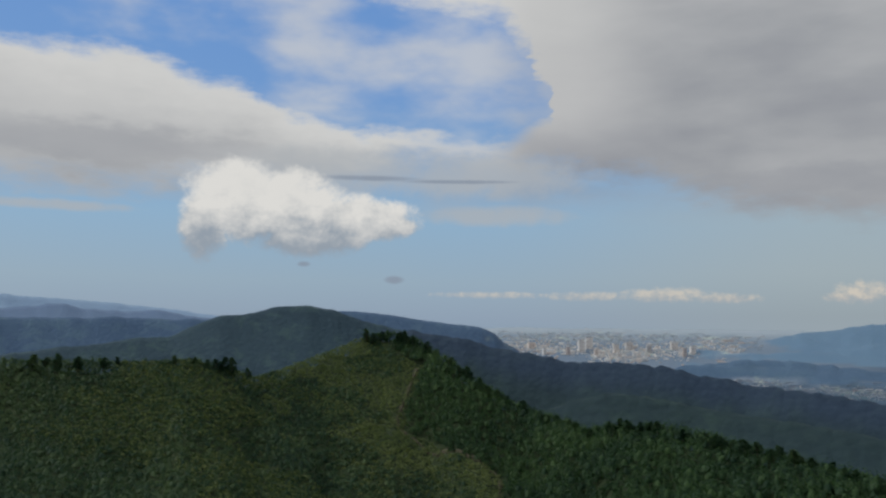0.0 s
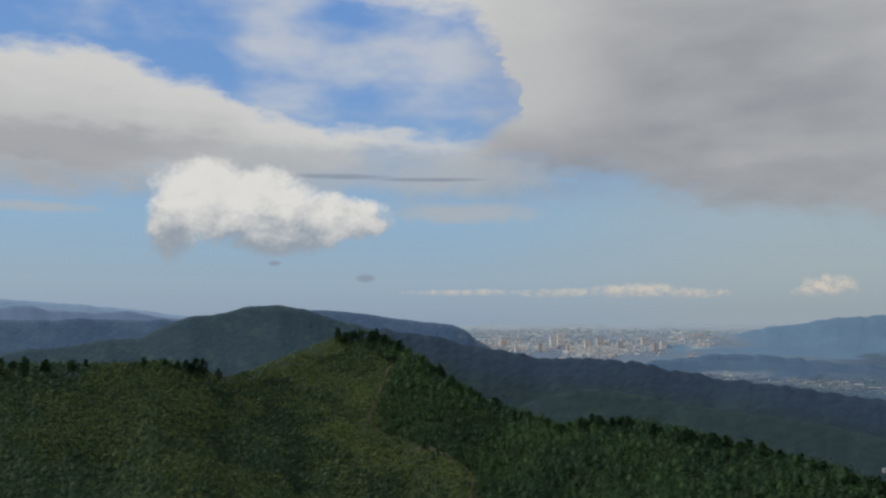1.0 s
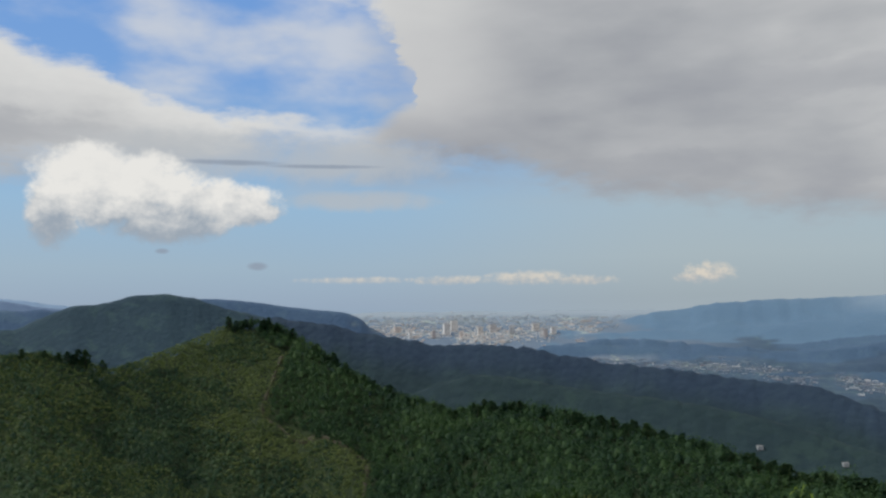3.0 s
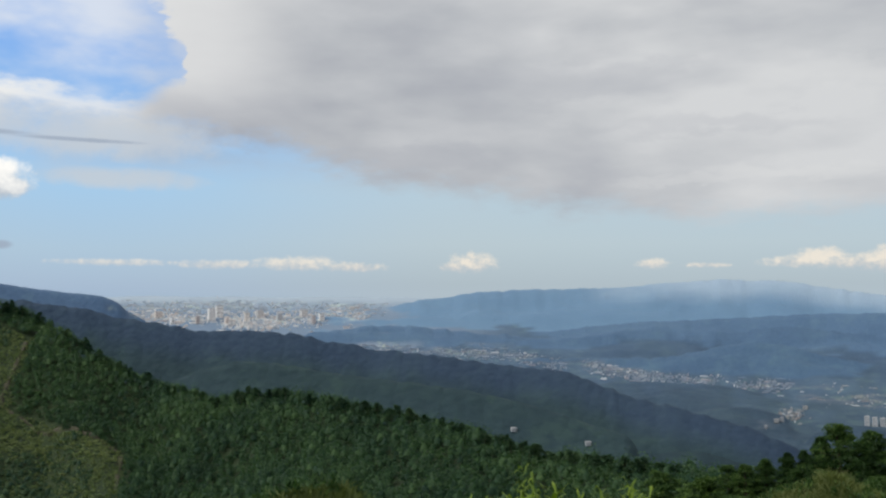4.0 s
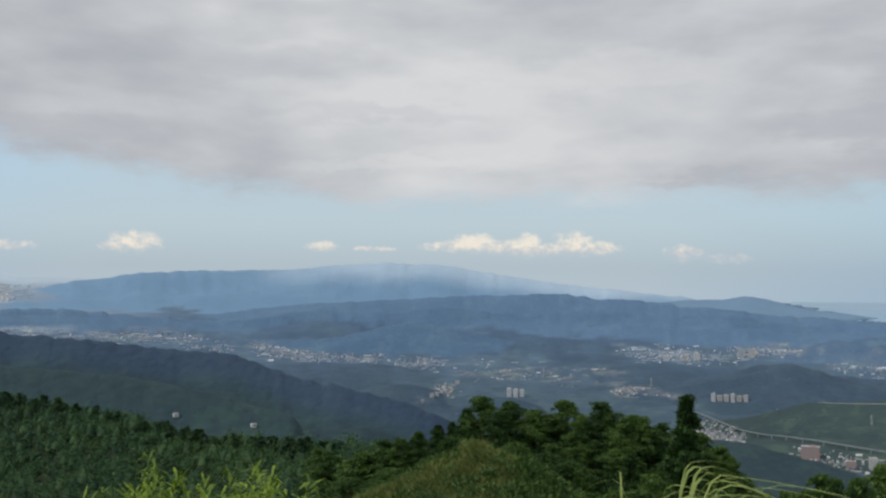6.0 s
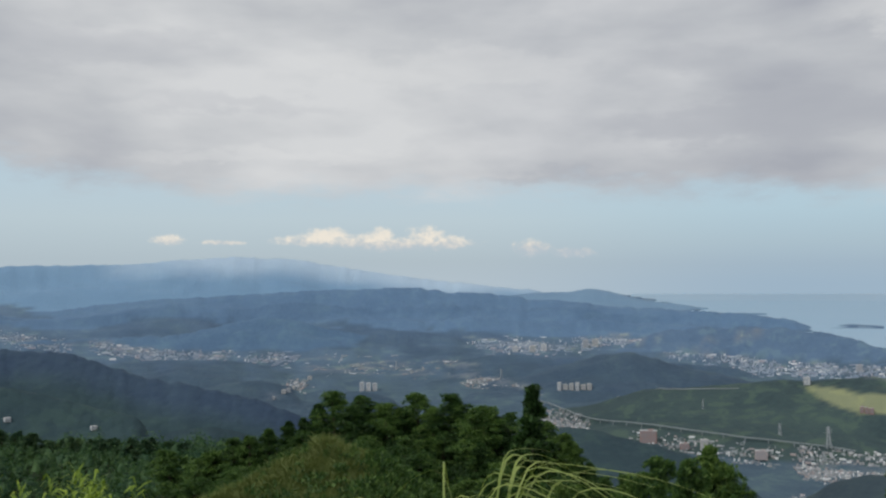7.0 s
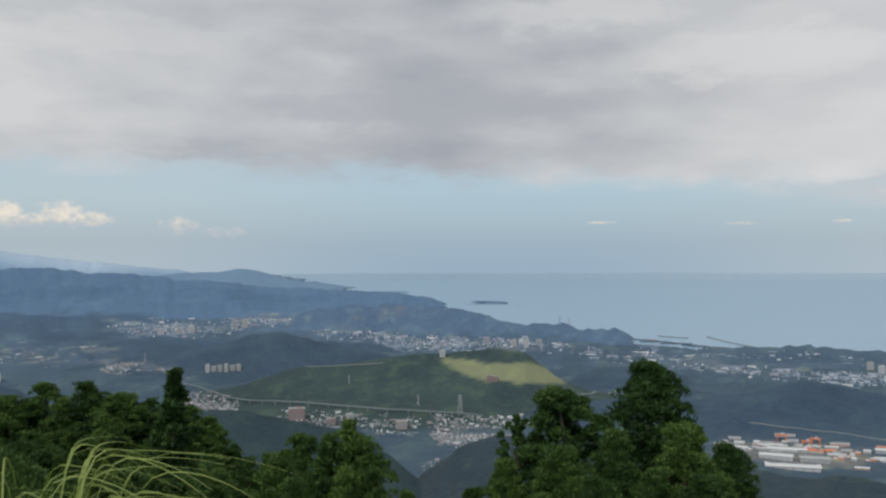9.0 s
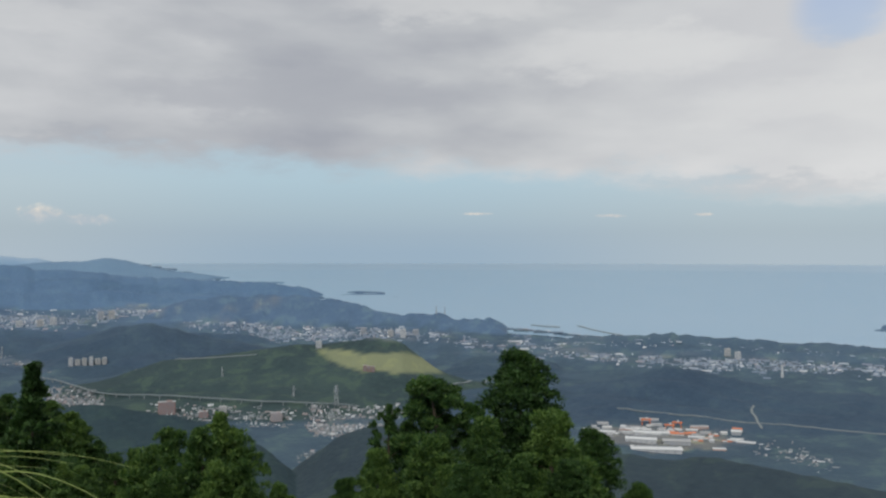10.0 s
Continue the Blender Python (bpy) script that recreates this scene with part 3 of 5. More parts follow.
def build_ground():
    az = np.concatenate([np.arange(-80, 70, 0.18), np.arange(70, 280, 3.0)])
    r = np.concatenate([[0.01, 1, 2, 3.5], np.geomspace(5, 700, 100), np.geomspace(712, 4990, 300)])
    A, Rr = np.meshgrid(az, r, indexing="ij")
    A_w = np.where(A > 180, A - 360, A)
    z, who = land(A_w, Rr)
    verts = np.stack([Rr * np.sin(np.radians(A)), Rr * np.cos(np.radians(A)), z], -1).reshape(-1, 3)
    na, nr = A.shape
    i, j = np.meshgrid(np.arange(na), np.arange(nr - 1), indexing="ij")
    i2 = (i + 1) % na
    faces = np.stack([i * nr + j, i * nr + j + 1, i2 * nr + j + 1, i2 * nr + j], -1).reshape(-1, 4)
    table = np.array([COVER_AND_HAZE[q.mat] for q in RIDGES] + [COVER_AND_HAZE["soil"]])
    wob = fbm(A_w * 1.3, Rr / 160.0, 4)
    # haze painted into the floor: bluer far off, sky-coloured near the horizon
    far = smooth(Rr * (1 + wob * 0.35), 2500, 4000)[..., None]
    floor = np.array(COVER_AND_HAZE["low"]) * (1 - far) + np.array(COVER_AND_HAZE["low_far"]) * far
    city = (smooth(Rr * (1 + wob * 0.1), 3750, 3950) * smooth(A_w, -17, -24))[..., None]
    floor = floor * (1 - city) + np.array(COVER_AND_HAZE["plain"]) * city
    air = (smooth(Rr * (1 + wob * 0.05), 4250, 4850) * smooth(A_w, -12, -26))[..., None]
    floor = floor * (1 - air) + np.array(COVER_AND_HAZE["air"]) * air
    floor = np.where(Rr[..., None] < 450, np.array(COVER_AND_HAZE["soil"]), np.where(Rr[..., None] < 1400, np.array(COVER_AND_HAZE["front"]), floor))
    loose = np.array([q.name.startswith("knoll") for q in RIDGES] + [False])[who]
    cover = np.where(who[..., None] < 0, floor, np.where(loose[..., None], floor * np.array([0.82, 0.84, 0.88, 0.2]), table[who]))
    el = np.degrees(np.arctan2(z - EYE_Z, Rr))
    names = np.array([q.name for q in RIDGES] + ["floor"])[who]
    # cloud haze painted on the mountain's shoulder, and the long ridge's greener foot
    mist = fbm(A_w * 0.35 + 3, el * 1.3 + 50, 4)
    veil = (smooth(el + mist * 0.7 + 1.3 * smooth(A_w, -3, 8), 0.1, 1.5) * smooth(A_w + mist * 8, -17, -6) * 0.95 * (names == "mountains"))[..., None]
    cover = cover * (1 - veil) + np.array(COVER_AND_HAZE["air"]) * np.array([0.90, 0.96, 1.02, 1.0]) * veil
    crest = np.interp(A_w, RIDGES[4].grid, RIDGES[4].el)
    foot = (smooth(crest - el + wob * 0.8, 0.7, 2.6) * (names == "long_ridge"))[..., None]
    cover = cover * (1 - foot) + np.array(COVER_AND_HAZE["ridge_low"]) * foot
    # the mown slope on the lawn hill, painted bright for a patch of sun
    lawn_i = [k for k, q in enumerate(RIDGES) if q.name == "lawn_hill"][0]
    low_edge = np.interp(A_w, [29, 30, 30.8, 32, 33.2, 35.5, 37.1], [-6.2, -6.75, -7.2, -7.42, -7.48, -7.52, -7.7]) + wob * 0.35
    top_edge = np.interp(A_w, [29, 30.8, 32.1, 33, 33.9, 35.5, 36.3, 37.1], [-6.0, -6.05, -6.4, -5.95, -6.2, -6.5, -7.0, -7.6]) + wob * 0.3
    mown = (who == lawn_i) * smooth(A_w, 28.8, 29.4) * smooth(A_w, 37.0, 36.6) * smooth(el, low_edge - 0.03, low_edge + 0.03) * smooth(el, top_edge + 0.03, top_edge - 0.03)
    grove = smooth(np.hypot((A_w - 33.2) / 0.7, (el + 6.15) / 0.14), 1.2, 0.8)
    mown = (mown * (1 - grove))[..., None]
    cover = cover * (1 - mown) + np.array(COVER_AND_HAZE["lawn"]) * mown
    for line, deep in TOWNS.values():
        la, le = zip(*line)
        mid = np.interp(A_w, la, le)
        there = smooth(A_w, la[0] - 0.8, la[0]) * smooth(A_w, la[-1] + 0.8, la[-1]) * smooth(np.abs(el - mid) / deep, 1.5, 0.9) * smooth(fbm(A_w * 0.9 + 9, el * 6.5 + 20, 4), -0.05, 0.04) * smooth(fbm(A_w * 2.2, el * 22.0, 3), -0.12, 0.06) * (Rr > 1400) * 0.9
        # built-up ground is painted paler far off for haze, more so at the city
        air = np.array(COVER_AND_HAZE["built"]) * (0.62 + 0.38 * smooth(Rr, 2000, 4200))[..., None]
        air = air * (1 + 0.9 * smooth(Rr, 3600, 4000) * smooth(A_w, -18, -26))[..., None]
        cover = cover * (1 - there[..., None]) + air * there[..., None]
    yard = (smooth(np.hypot((A_w - 50.6) / 4.6, (el + 11.25) / 0.75) + wob * 0.9, 1.1, 0.85) * (Rr > 1400) * 0.8)[..., None]
    cover = cover * (1 - yard) + np.array([0.15, 0.155, 0.155, 1.0]) * yard
    cover[1:-1] = 0.25 * cover[:-2] + 0.5 * cover[1:-1] + 0.25 * cover[2:]
    me = mesh_of("ground", verts, faces, [M_LAND], None, True)
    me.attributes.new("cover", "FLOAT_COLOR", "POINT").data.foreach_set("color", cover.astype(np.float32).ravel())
    return tagged(new("ground", me), "wooded hills, valleys and plain reaching the horizon", "ground", kind="structure")


build_ground()


def build_sea():
    m, n, b = material("sea_water", 0.28, 0.5)
    pos = m.node_tree.nodes.new("ShaderNodeNewGeometry").outputs["Position"]
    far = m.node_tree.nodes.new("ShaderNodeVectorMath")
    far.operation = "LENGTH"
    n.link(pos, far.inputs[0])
    # horizon haze put into the colour: far water is toned to meet the sky
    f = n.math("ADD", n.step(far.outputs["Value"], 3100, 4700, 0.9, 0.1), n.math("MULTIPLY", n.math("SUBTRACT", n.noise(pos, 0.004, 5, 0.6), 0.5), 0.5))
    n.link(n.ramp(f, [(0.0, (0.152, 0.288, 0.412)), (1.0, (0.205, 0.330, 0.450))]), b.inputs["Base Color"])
    bump = m.node_tree.nodes.new("ShaderNodeBump")
    bump.inputs["Strength"].default_value, bump.inputs["Distance"].default_value = 0.4, 2.0
    n.link(n.noise(pos, 0.12, 4, 0.6), bump.inputs["Height"])
    n.link(bump.outputs[0], b.inputs["Normal"])
    az = np.arange(19, 109, 0.5)
    r = np.linspace(0, 1, 60)
    A, Rr = np.meshgrid(az, r, indexing="ij")
    start = np.interp(A, *zip(*SHORE)) - 70
    Rr = start + Rr * (4995 - start)
    z = np.interp(Rr, FLOOR_R, FLOOR_Z) - 2
    verts = np.stack([Rr * np.sin(np.radians(A)), Rr * np.cos(np.radians(A)), z], -1).reshape(-1, 3)
    nr = len(r)
    i, j = np.meshgrid(np.arange(len(az) - 1), np.arange(nr - 1), indexing="ij")
    faces = np.stack([i * nr + j, i * nr + j + 1, (i + 1) * nr + j + 1, (i + 1) * nr + j], -1).reshape(-1, 4)
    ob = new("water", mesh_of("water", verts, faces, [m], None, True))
    tagged(ob, "calm pale blue sea fading into haze", "sea", kind="structure")


build_sea()


# ---- plants ----
RNG = np.random.RandomState(11)


def leaf_material(name, dark, mid, light, gloss=0.3, grain=0.45):
    m, n, b = material(name, 0.6, gloss)
    geo = m.node_tree.nodes.new("ShaderNodeNewGeometry")
    info = m.node_tree.nodes.new("ShaderNodeObjectInfo")
    patch = n.noise(geo.outputs["Position"], 0.045, 5, 0.68)
    tuft = n.noise(geo.outputs["Position"], grain, 3, 0.6)
    f = n.math("ADD", n.math("MULTIPLY", geo.outputs["Random Per Island"], 0.22), n.math("MULTIPLY", patch, 0.55))
    f = n.math("ADD", f, n.math("MULTIPLY", tuft, 0.23))
    f = n.math("ADD", f, n.math("MULTIPLY", n.math("SUBTRACT", info.outputs["Random"], 0.5), 0.15))
    col = n.ramp(f, [(0.3, dark), (0.48, mid), (0.7, light)])
    n.link(col, b.inputs["Base Color"])
    thin = m.node_tree.nodes.new("ShaderNodeBsdfTranslucent")
    n.link(n.mix(1.0, col, (1.2, 1.25, 0.7, 1), "MULTIPLY"), thin.inputs["Color"])
    both = m.node_tree.nodes.new("ShaderNodeMixShader")
    both.inputs[0].default_value = 0.3
    n.link(b.outputs[0], both.inputs[1])
    n.link(thin.outputs[0], both.inputs[2])
    n.link(both.outputs[0], m.node_tree.nodes["Material Output"].inputs["Surface"])
    return m


# scrub and forest greens hold a blue haze tint in the colour itself
M_SCRUB = leaf_material("scrub_leaves", (0.007, 0.030, 0.021), (0.025, 0.064, 0.035), (0.088, 0.142, 0.060), 0.2, 0.22)
M_WOOD = leaf_material("forest_leaves", (0.006, 0.024, 0.016), (0.019, 0.055, 0.028), (0.068, 0.132, 0.048), 0.2, 0.35)
M_TREE = leaf_material("tree_leaves", (0.007, 0.022, 0.007), (0.034, 0.080, 0.020), (0.140, 0.225, 0.052), 0.25, 1.2)
M_GRASS = leaf_material("meadow_grass", (0.052, 0.074, 0.022), (0.092, 0.124, 0.037), (0.165, 0.190, 0.068), 0.2, 0.8)
M_TURF = leaf_material("hill_grass", (0.060, 0.105, 0.040), (0.120, 0.170, 0.062), (0.215, 0.250, 0.100), 0.2, 0.3)
M_FROND = leaf_material("shoot_leaves", (0.08, 0.14, 0.015), (0.16, 0.24, 0.025), (0.28, 0.36, 0.055), 0.3, 3.0)
M_BLADE = leaf_material("blade_green", (0.12, 0.17, 0.035), (0.20, 0.26, 0.065), (0.33, 0.39, 0.13), 0.4, 4.0)


def bark_material():
    m, n, b = material("bark", 0.9, 0.2)
    pos = m.node_tree.nodes.new("ShaderNodeNewGeometry").outputs["Position"]
    f = n.noise(pos, 14.0, 5, 0.65)
    n.link(n.ramp(f, [(0.3, (0.035, 0.028, 0.02)), (0.7, (0.11, 0.09, 0.065))]), b.inputs["Base Color"])
    bump = m.node_tree.nodes.new("ShaderNodeBump")
    bump.inputs["Distance"].default_value = 0.02
    n.link(f, bump.inputs["Height"])
    n.link(bump.outputs[0], b.inputs["Normal"])
    return m


M_BARK = bark_material()


def unit(v):
    return v / np.maximum(np.linalg.norm(v, axis=-1, keepdims=True), 1e-9)


def clump_leaves(centres, radii, per, size, rng, squash=0.8, long=1.0, three=False, low=-0.35, rough=0.38, tuft=0.0):
    """Leaves over the outside of clumps: for every clump `per` small blades that face outwards and up."""
    n = len(centres)
    d = unit(rng.normal(size=(n, per, 3)))
    d[..., 2] = np.where(d[..., 2] < low, -d[..., 2], d[..., 2])
    rad = radii[:, None, None] * (0.62 + 0.52 * rng.rand(n, per, 1))
    c = centres[:, None, :] + d * rad * np.array([1, 1, squash])
    normal = unit(d + rough * rng.normal(size=d.shape) + np.array([0, 0, 0.3]))
    if tuft:
        v = unit(d * 0.7 + np.array([0, 0, tuft]) + 0.55 * rng.normal(size=d.shape))
        u = unit(np.cross(v, normal))
    else:
        u = unit(np.cross(normal, rng.normal(size=d.shape)))
        v = np.cross(normal, u)
    s = (size if np.ndim(size) == 0 else np.asarray(size)[:, None, None]) * (0.6 + 0.8 * rng.rand(n, per, 1))
    if three:
        corners = np.stack([c - u * s * 0.5, c + u * s * 0.5 - v * s * 0.2, c + v * s * long * 0.8], 2)
        k = 3
    else:
        corners = np.stack([c - v * s * long * 0.5, c + u * s * 0.32, c + v * s * long * 0.5, c - u * s * 0.32], 2)
        k = 4
    verts = corners.reshape(-1, 3)
    return verts, np.arange(len(verts)).reshape(-1, k)


def domes(centres, radii, rng, squash):
    """Uneven leafy mounds, three rings of six, one for each clump."""
    n = len(centres)
    tilt, turn = np.meshgrid(np.radians([10, 50, 95]), np.linspace(0, 2 * np.pi, 6, endpoint=False), indexing="ij")
    d = np.stack([np.sin(tilt) * np.cos(turn), np.sin(tilt) * np.sin(turn), np.cos(tilt)], -1).reshape(-1, 3)
    k = radii[:, None, None] * (0.5 + 0.5 * rng.rand(n, len(d), 1))
    v = centres[:, None, :] + d[None] * k * np.array([1, 1, squash])
    one = []
    for i in range(2):
        for j in range(6):
            a, b, c, e = i * 6 + j, i * 6 + (j + 1) % 6, (i + 1) * 6 + (j + 1) % 6, (i + 1) * 6 + j
            one += [(a, e, c), (a, c, b)]
    one += [(0, j, j + 1) for j in range(1, 5)]
    f = (np.arange(n)[:, None, None] * len(d) + np.array(one)[None]).reshape(-1, 3)
    return v.reshape(-1, 3), f


def tube(points, radii, sides=7):
    """A tapered limb through the points."""
    pts = np.asarray(points, float)
    t = unit(np.gradient(pts, axis=0))
    a = unit(np.cross(t, np.array([0.31, 0.95, 0.02])))
    b = np.cross(t, a)
    ang = np.linspace(0, 2 * np.pi, sides, endpoint=False)
    ring = pts[:, None] + np.asarray(radii)[:, None, None] * (a[:, None] * np.cos(ang)[None, :, None] + b[:, None] * np.sin(ang)[None, :, None])
    k = len(pts)
    i, j = np.meshgrid(np.arange(k - 1), np.arange(sides), indexing="ij")
    j2 = (j + 1) % sides
    f = np.stack([i * sides + j, i * sides + j2, (i + 1) * sides + j2, (i + 1) * sides + j], -1).reshape(-1, 4)
    return ring.reshape(-1, 3), f


def join(pieces):
    verts, faces, k = [], [], 0
    for v, f in pieces:
        verts.append(v)
        faces.append(np.asarray(f) + k)
        k += len(v)
    return np.concatenate(verts), np.concatenate(faces)


def part(name, mesh, parent, label=""):
    ob = new(name, mesh)
    ob.parent = parent
    if label:
        ob["label"] = label
    return ob


def tree_meshes(seed, height, spread, clumps, per, leaf, kind="round", bare=0.18, loose=0, leaves=None):
    """Meshes of trunk, limbs and crown for a tree that stands at the origin."""
    rng = np.random.RandomState(seed)
    lean = rng.normal(size=2) * 0.03 * height
    k = np.linspace(0, 1, 7)
    trunk_pts = np.stack([lean[0] * k ** 2, lean[1] * k ** 2, height * 0.93 * k], -1)
    r0 = 0.022 * height + 0.01
    trunk = tube(trunk_pts, r0 * (1 - 0.85 * k), 8)
    limbs, centres, radii = [], [], []
    for q in range(clumps):
        h = bare + (1 - bare) * (q + rng.rand()) / clumps
        if kind == "cone":
            env = spread * (1.03 - h) ** 0.8 * (0.75 + 0.35 * math.sin(h * 34 + seed))
        elif kind == "spray":
            env = spread * (0.35 + 0.65 * math.sin(math.pi * min(h, 0.97)))
        else:
            env = spread * min(1.0, (1.06 - h) * 1.7) ** 0.75 * (0.85 + 0.15 * math.sin(h * 19 + seed))
        a = rng.rand() * 2 * math.pi
        lobe = 0.8 + 0.28 * math.sin(3 * a + seed + h * 5) + 0.16 * math.sin(5 * a + h * 11)
        rad = env * lobe * (0.25 + 0.70 * rng.rand() ** 0.5)
        base = np.array([np.interp(h, k, trunk_pts[:, 0]), np.interp(h, k, trunk_pts[:, 1]), h * height])
        droop = -0.10 * rad if kind == "cone" else 0.14 * rad
        tip = base + np.array([rad * math.cos(a), rad * math.sin(a), droop])
        tip[2] = min(tip[2], height)
        centres.append(tip)
        radii.append(spread * (0.165 if kind != "cone" else 0.15) * (0.7 + 0.6 * rng.rand()) * (1.1 - 0.45 * h))
        if q % 3 == 0:
            start = base - np.array([0, 0, 0.22 * rad + 0.02 * height])
            mid = (start + tip) / 2 + np.array([0, 0, 0.05 * rad])
            limbs.append(tube([start, mid, tip], [r0 * 0.38 * (1.05 - h), r0 * 0.25 * (1.05 - h), r0 * 0.08], 5))
    crown_of = clump_leaves(np.array(centres), np.array(radii), per, leaf, rng, 0.95, 2.4, rough=0.6, tuft=0.75)
    if not loose:
        v, f = domes(np.array(centres), np.array(radii) * 0.62, rng, 0.9)
        crown_of = join([crown_of, (v, np.concatenate([f, f[:, 2:]], 1))])
    if loose:
        twigs = [mesh_of("limb", *q, [M_BARK], None, True) for q in limbs[::max(1, len(limbs) // loose)]]
        return mesh_of("trunk", *trunk, [M_BARK], None, True), mesh_of("crown", *crown_of, [M_TREE]), twigs
    return mesh_of("trunk", *join([trunk] + limbs), [M_BARK], None, True), mesh_of("crown", *crown_of, [leaves or M_TREE]), []


def tree(meshes, m, label, category="tree", group=""):
    ob = new("tree")
    stem = part("trunk", meshes[0], ob, "brown bark trunk")
    for q in meshes[2]:
        part("limb", q, stem)
    part("crown", meshes[1], ob)
    ob.matrix_world = m
    return tagged(ob, label, category, group)


def scaled(az, r, top_el, full, turn=0.0, wide=1.0, sink=0.0, most=1.9):
    """A pose on the land at which a tree of that full height reaches up to the elevation top_el."""
    z0 = ground(az, r) - sink
    zt = r * math.tan(radians(top_el)) + EYE_Z
    k = min(max((zt - z0) / full, 0.35), most)
    return Matrix.Translation(place(az, r, zt - k * full)) @ Matrix.Rotation(turn, 4, "Z") @ Matrix.Diagonal((k * wide, k * wide, k, 1))


# the footpath along the spur of the near hill
TRACK = [(-47.35, -1.94), (-47.73, -2.93), (-48.14, -4.01), (-48.55, -5.02), (-48.61, -5.61), (-47.61, -6.22), (-45.49, -7.06), (-43.37, -7.78), (-42.45, -8.3), (-42.1, -8.87), (-42.2, -9.71), (-42.4, -10.8)]
TRACK_PLAN = np.array([place(a, on_land(a, e, 60.0)) for a, e in TRACK])
_s = np.linspace(0, len(TRACK_PLAN) - 1, 70)
TRACK_FINE = np.stack([Ridge.soften(np.interp(_s, np.arange(len(TRACK_PLAN)), TRACK_PLAN[:, i]), 3) for i in range(3)], -1)


def build_track():
    m, n, b = material("trodden_earth", 0.95, 0.1)
    pos = m.node_tree.nodes.new("ShaderNodeNewGeometry").outputs["Position"]
    n.link(n.ramp(n.noise(pos, 0.8, 5, 0.6), [(0.35, (0.045, 0.046, 0.030)), (0.65, (0.085, 0.082, 0.058))]), b.inputs["Base Color"])
    c = TRACK_FINE[:, :2]
    side = unit(np.gradient(c, axis=0))[:, ::-1] * np.array([1, -1])
    wide = 0.42 + 0.2 * np.sin(np.arange(len(c)) * 0.9)
    rows = []
    for k in (-1, 0, 1):
        p = c + side * wide[:, None] * k
        az, r = np.degrees(np.arctan2(p[:, 0], p[:, 1])), np.hypot(p[:, 0], p[:, 1])
        rows.append(np.column_stack([p, land(az, r)[0] + (0.35 if k == 0 else 0.3)]))
    under = [np.column_stack([q[:, :2], q[:, 2] - 1.6]) for q in (rows[0], rows[2])]
    verts = np.concatenate(rows + under)
    k = len(c)
    i = np.arange(k - 1)
    f = [np.stack([a * k + i, a * k + i + 1, b2 * k + i + 1, b2 * k + i], -1) for a, b2 in ((0, 1), (1, 2), (3, 0), (2, 4))]
    ob = new("footpath", mesh_of("footpath", verts, np.concatenate(f), [m], None, True))
    tagged(ob, "narrow trodden earth path along the hill spur", "path", kind="structure")


build_track()


def hill_spots(step, lo_el, az0, az1, seed, depth=6.0):
    """Scattered places on the face of the near hill that lie above the elevation lo_el."""
    rng = np.random.RandomState(seed)
    g = np.arange(-340, 340, step)
    x, y = np.meshgrid(g, g)
    x, y = (x + (rng.rand(*x.shape) - 0.5) * step).ravel(), (y + (rng.rand(*y.shape) - 0.5) * step).ravel()
    az, r = np.degrees(np.arctan2(x, y)), np.hypot(x, y)
    crest = np.interp(az, HILL.grid, HILL.dr)
    keep = (az > az0) & (az < az1) & (r < crest + depth) & (r > 55)
    x, y, az, r = x[keep], y[keep], az[keep], r[keep]
    z, who = land(az, r)
    keep = (who == 0) & (np.degrees(np.arctan2(z - EYE_Z, r)) > lo_el)
    return x[keep], y[keep], z[keep], az[keep], r[keep]


def on_wood_side(x, y, az, r):
    """True to the right of the path and of the crest's top, where trees stand instead of scrub."""
    el = np.degrees(np.arctan2(land(az, r)[0] - EYE_Z, r))
    line = np.interp(el, [e for _, e in TRACK[::-1]], [a for a, _ in TRACK[::-1]])
    line = np.where(el > -1.9, -47.4 - (el + 1.9) * 1.6, line)
    return az > line + 0.25 + 0.5 * fbm(x / 9, y / 9, 3)


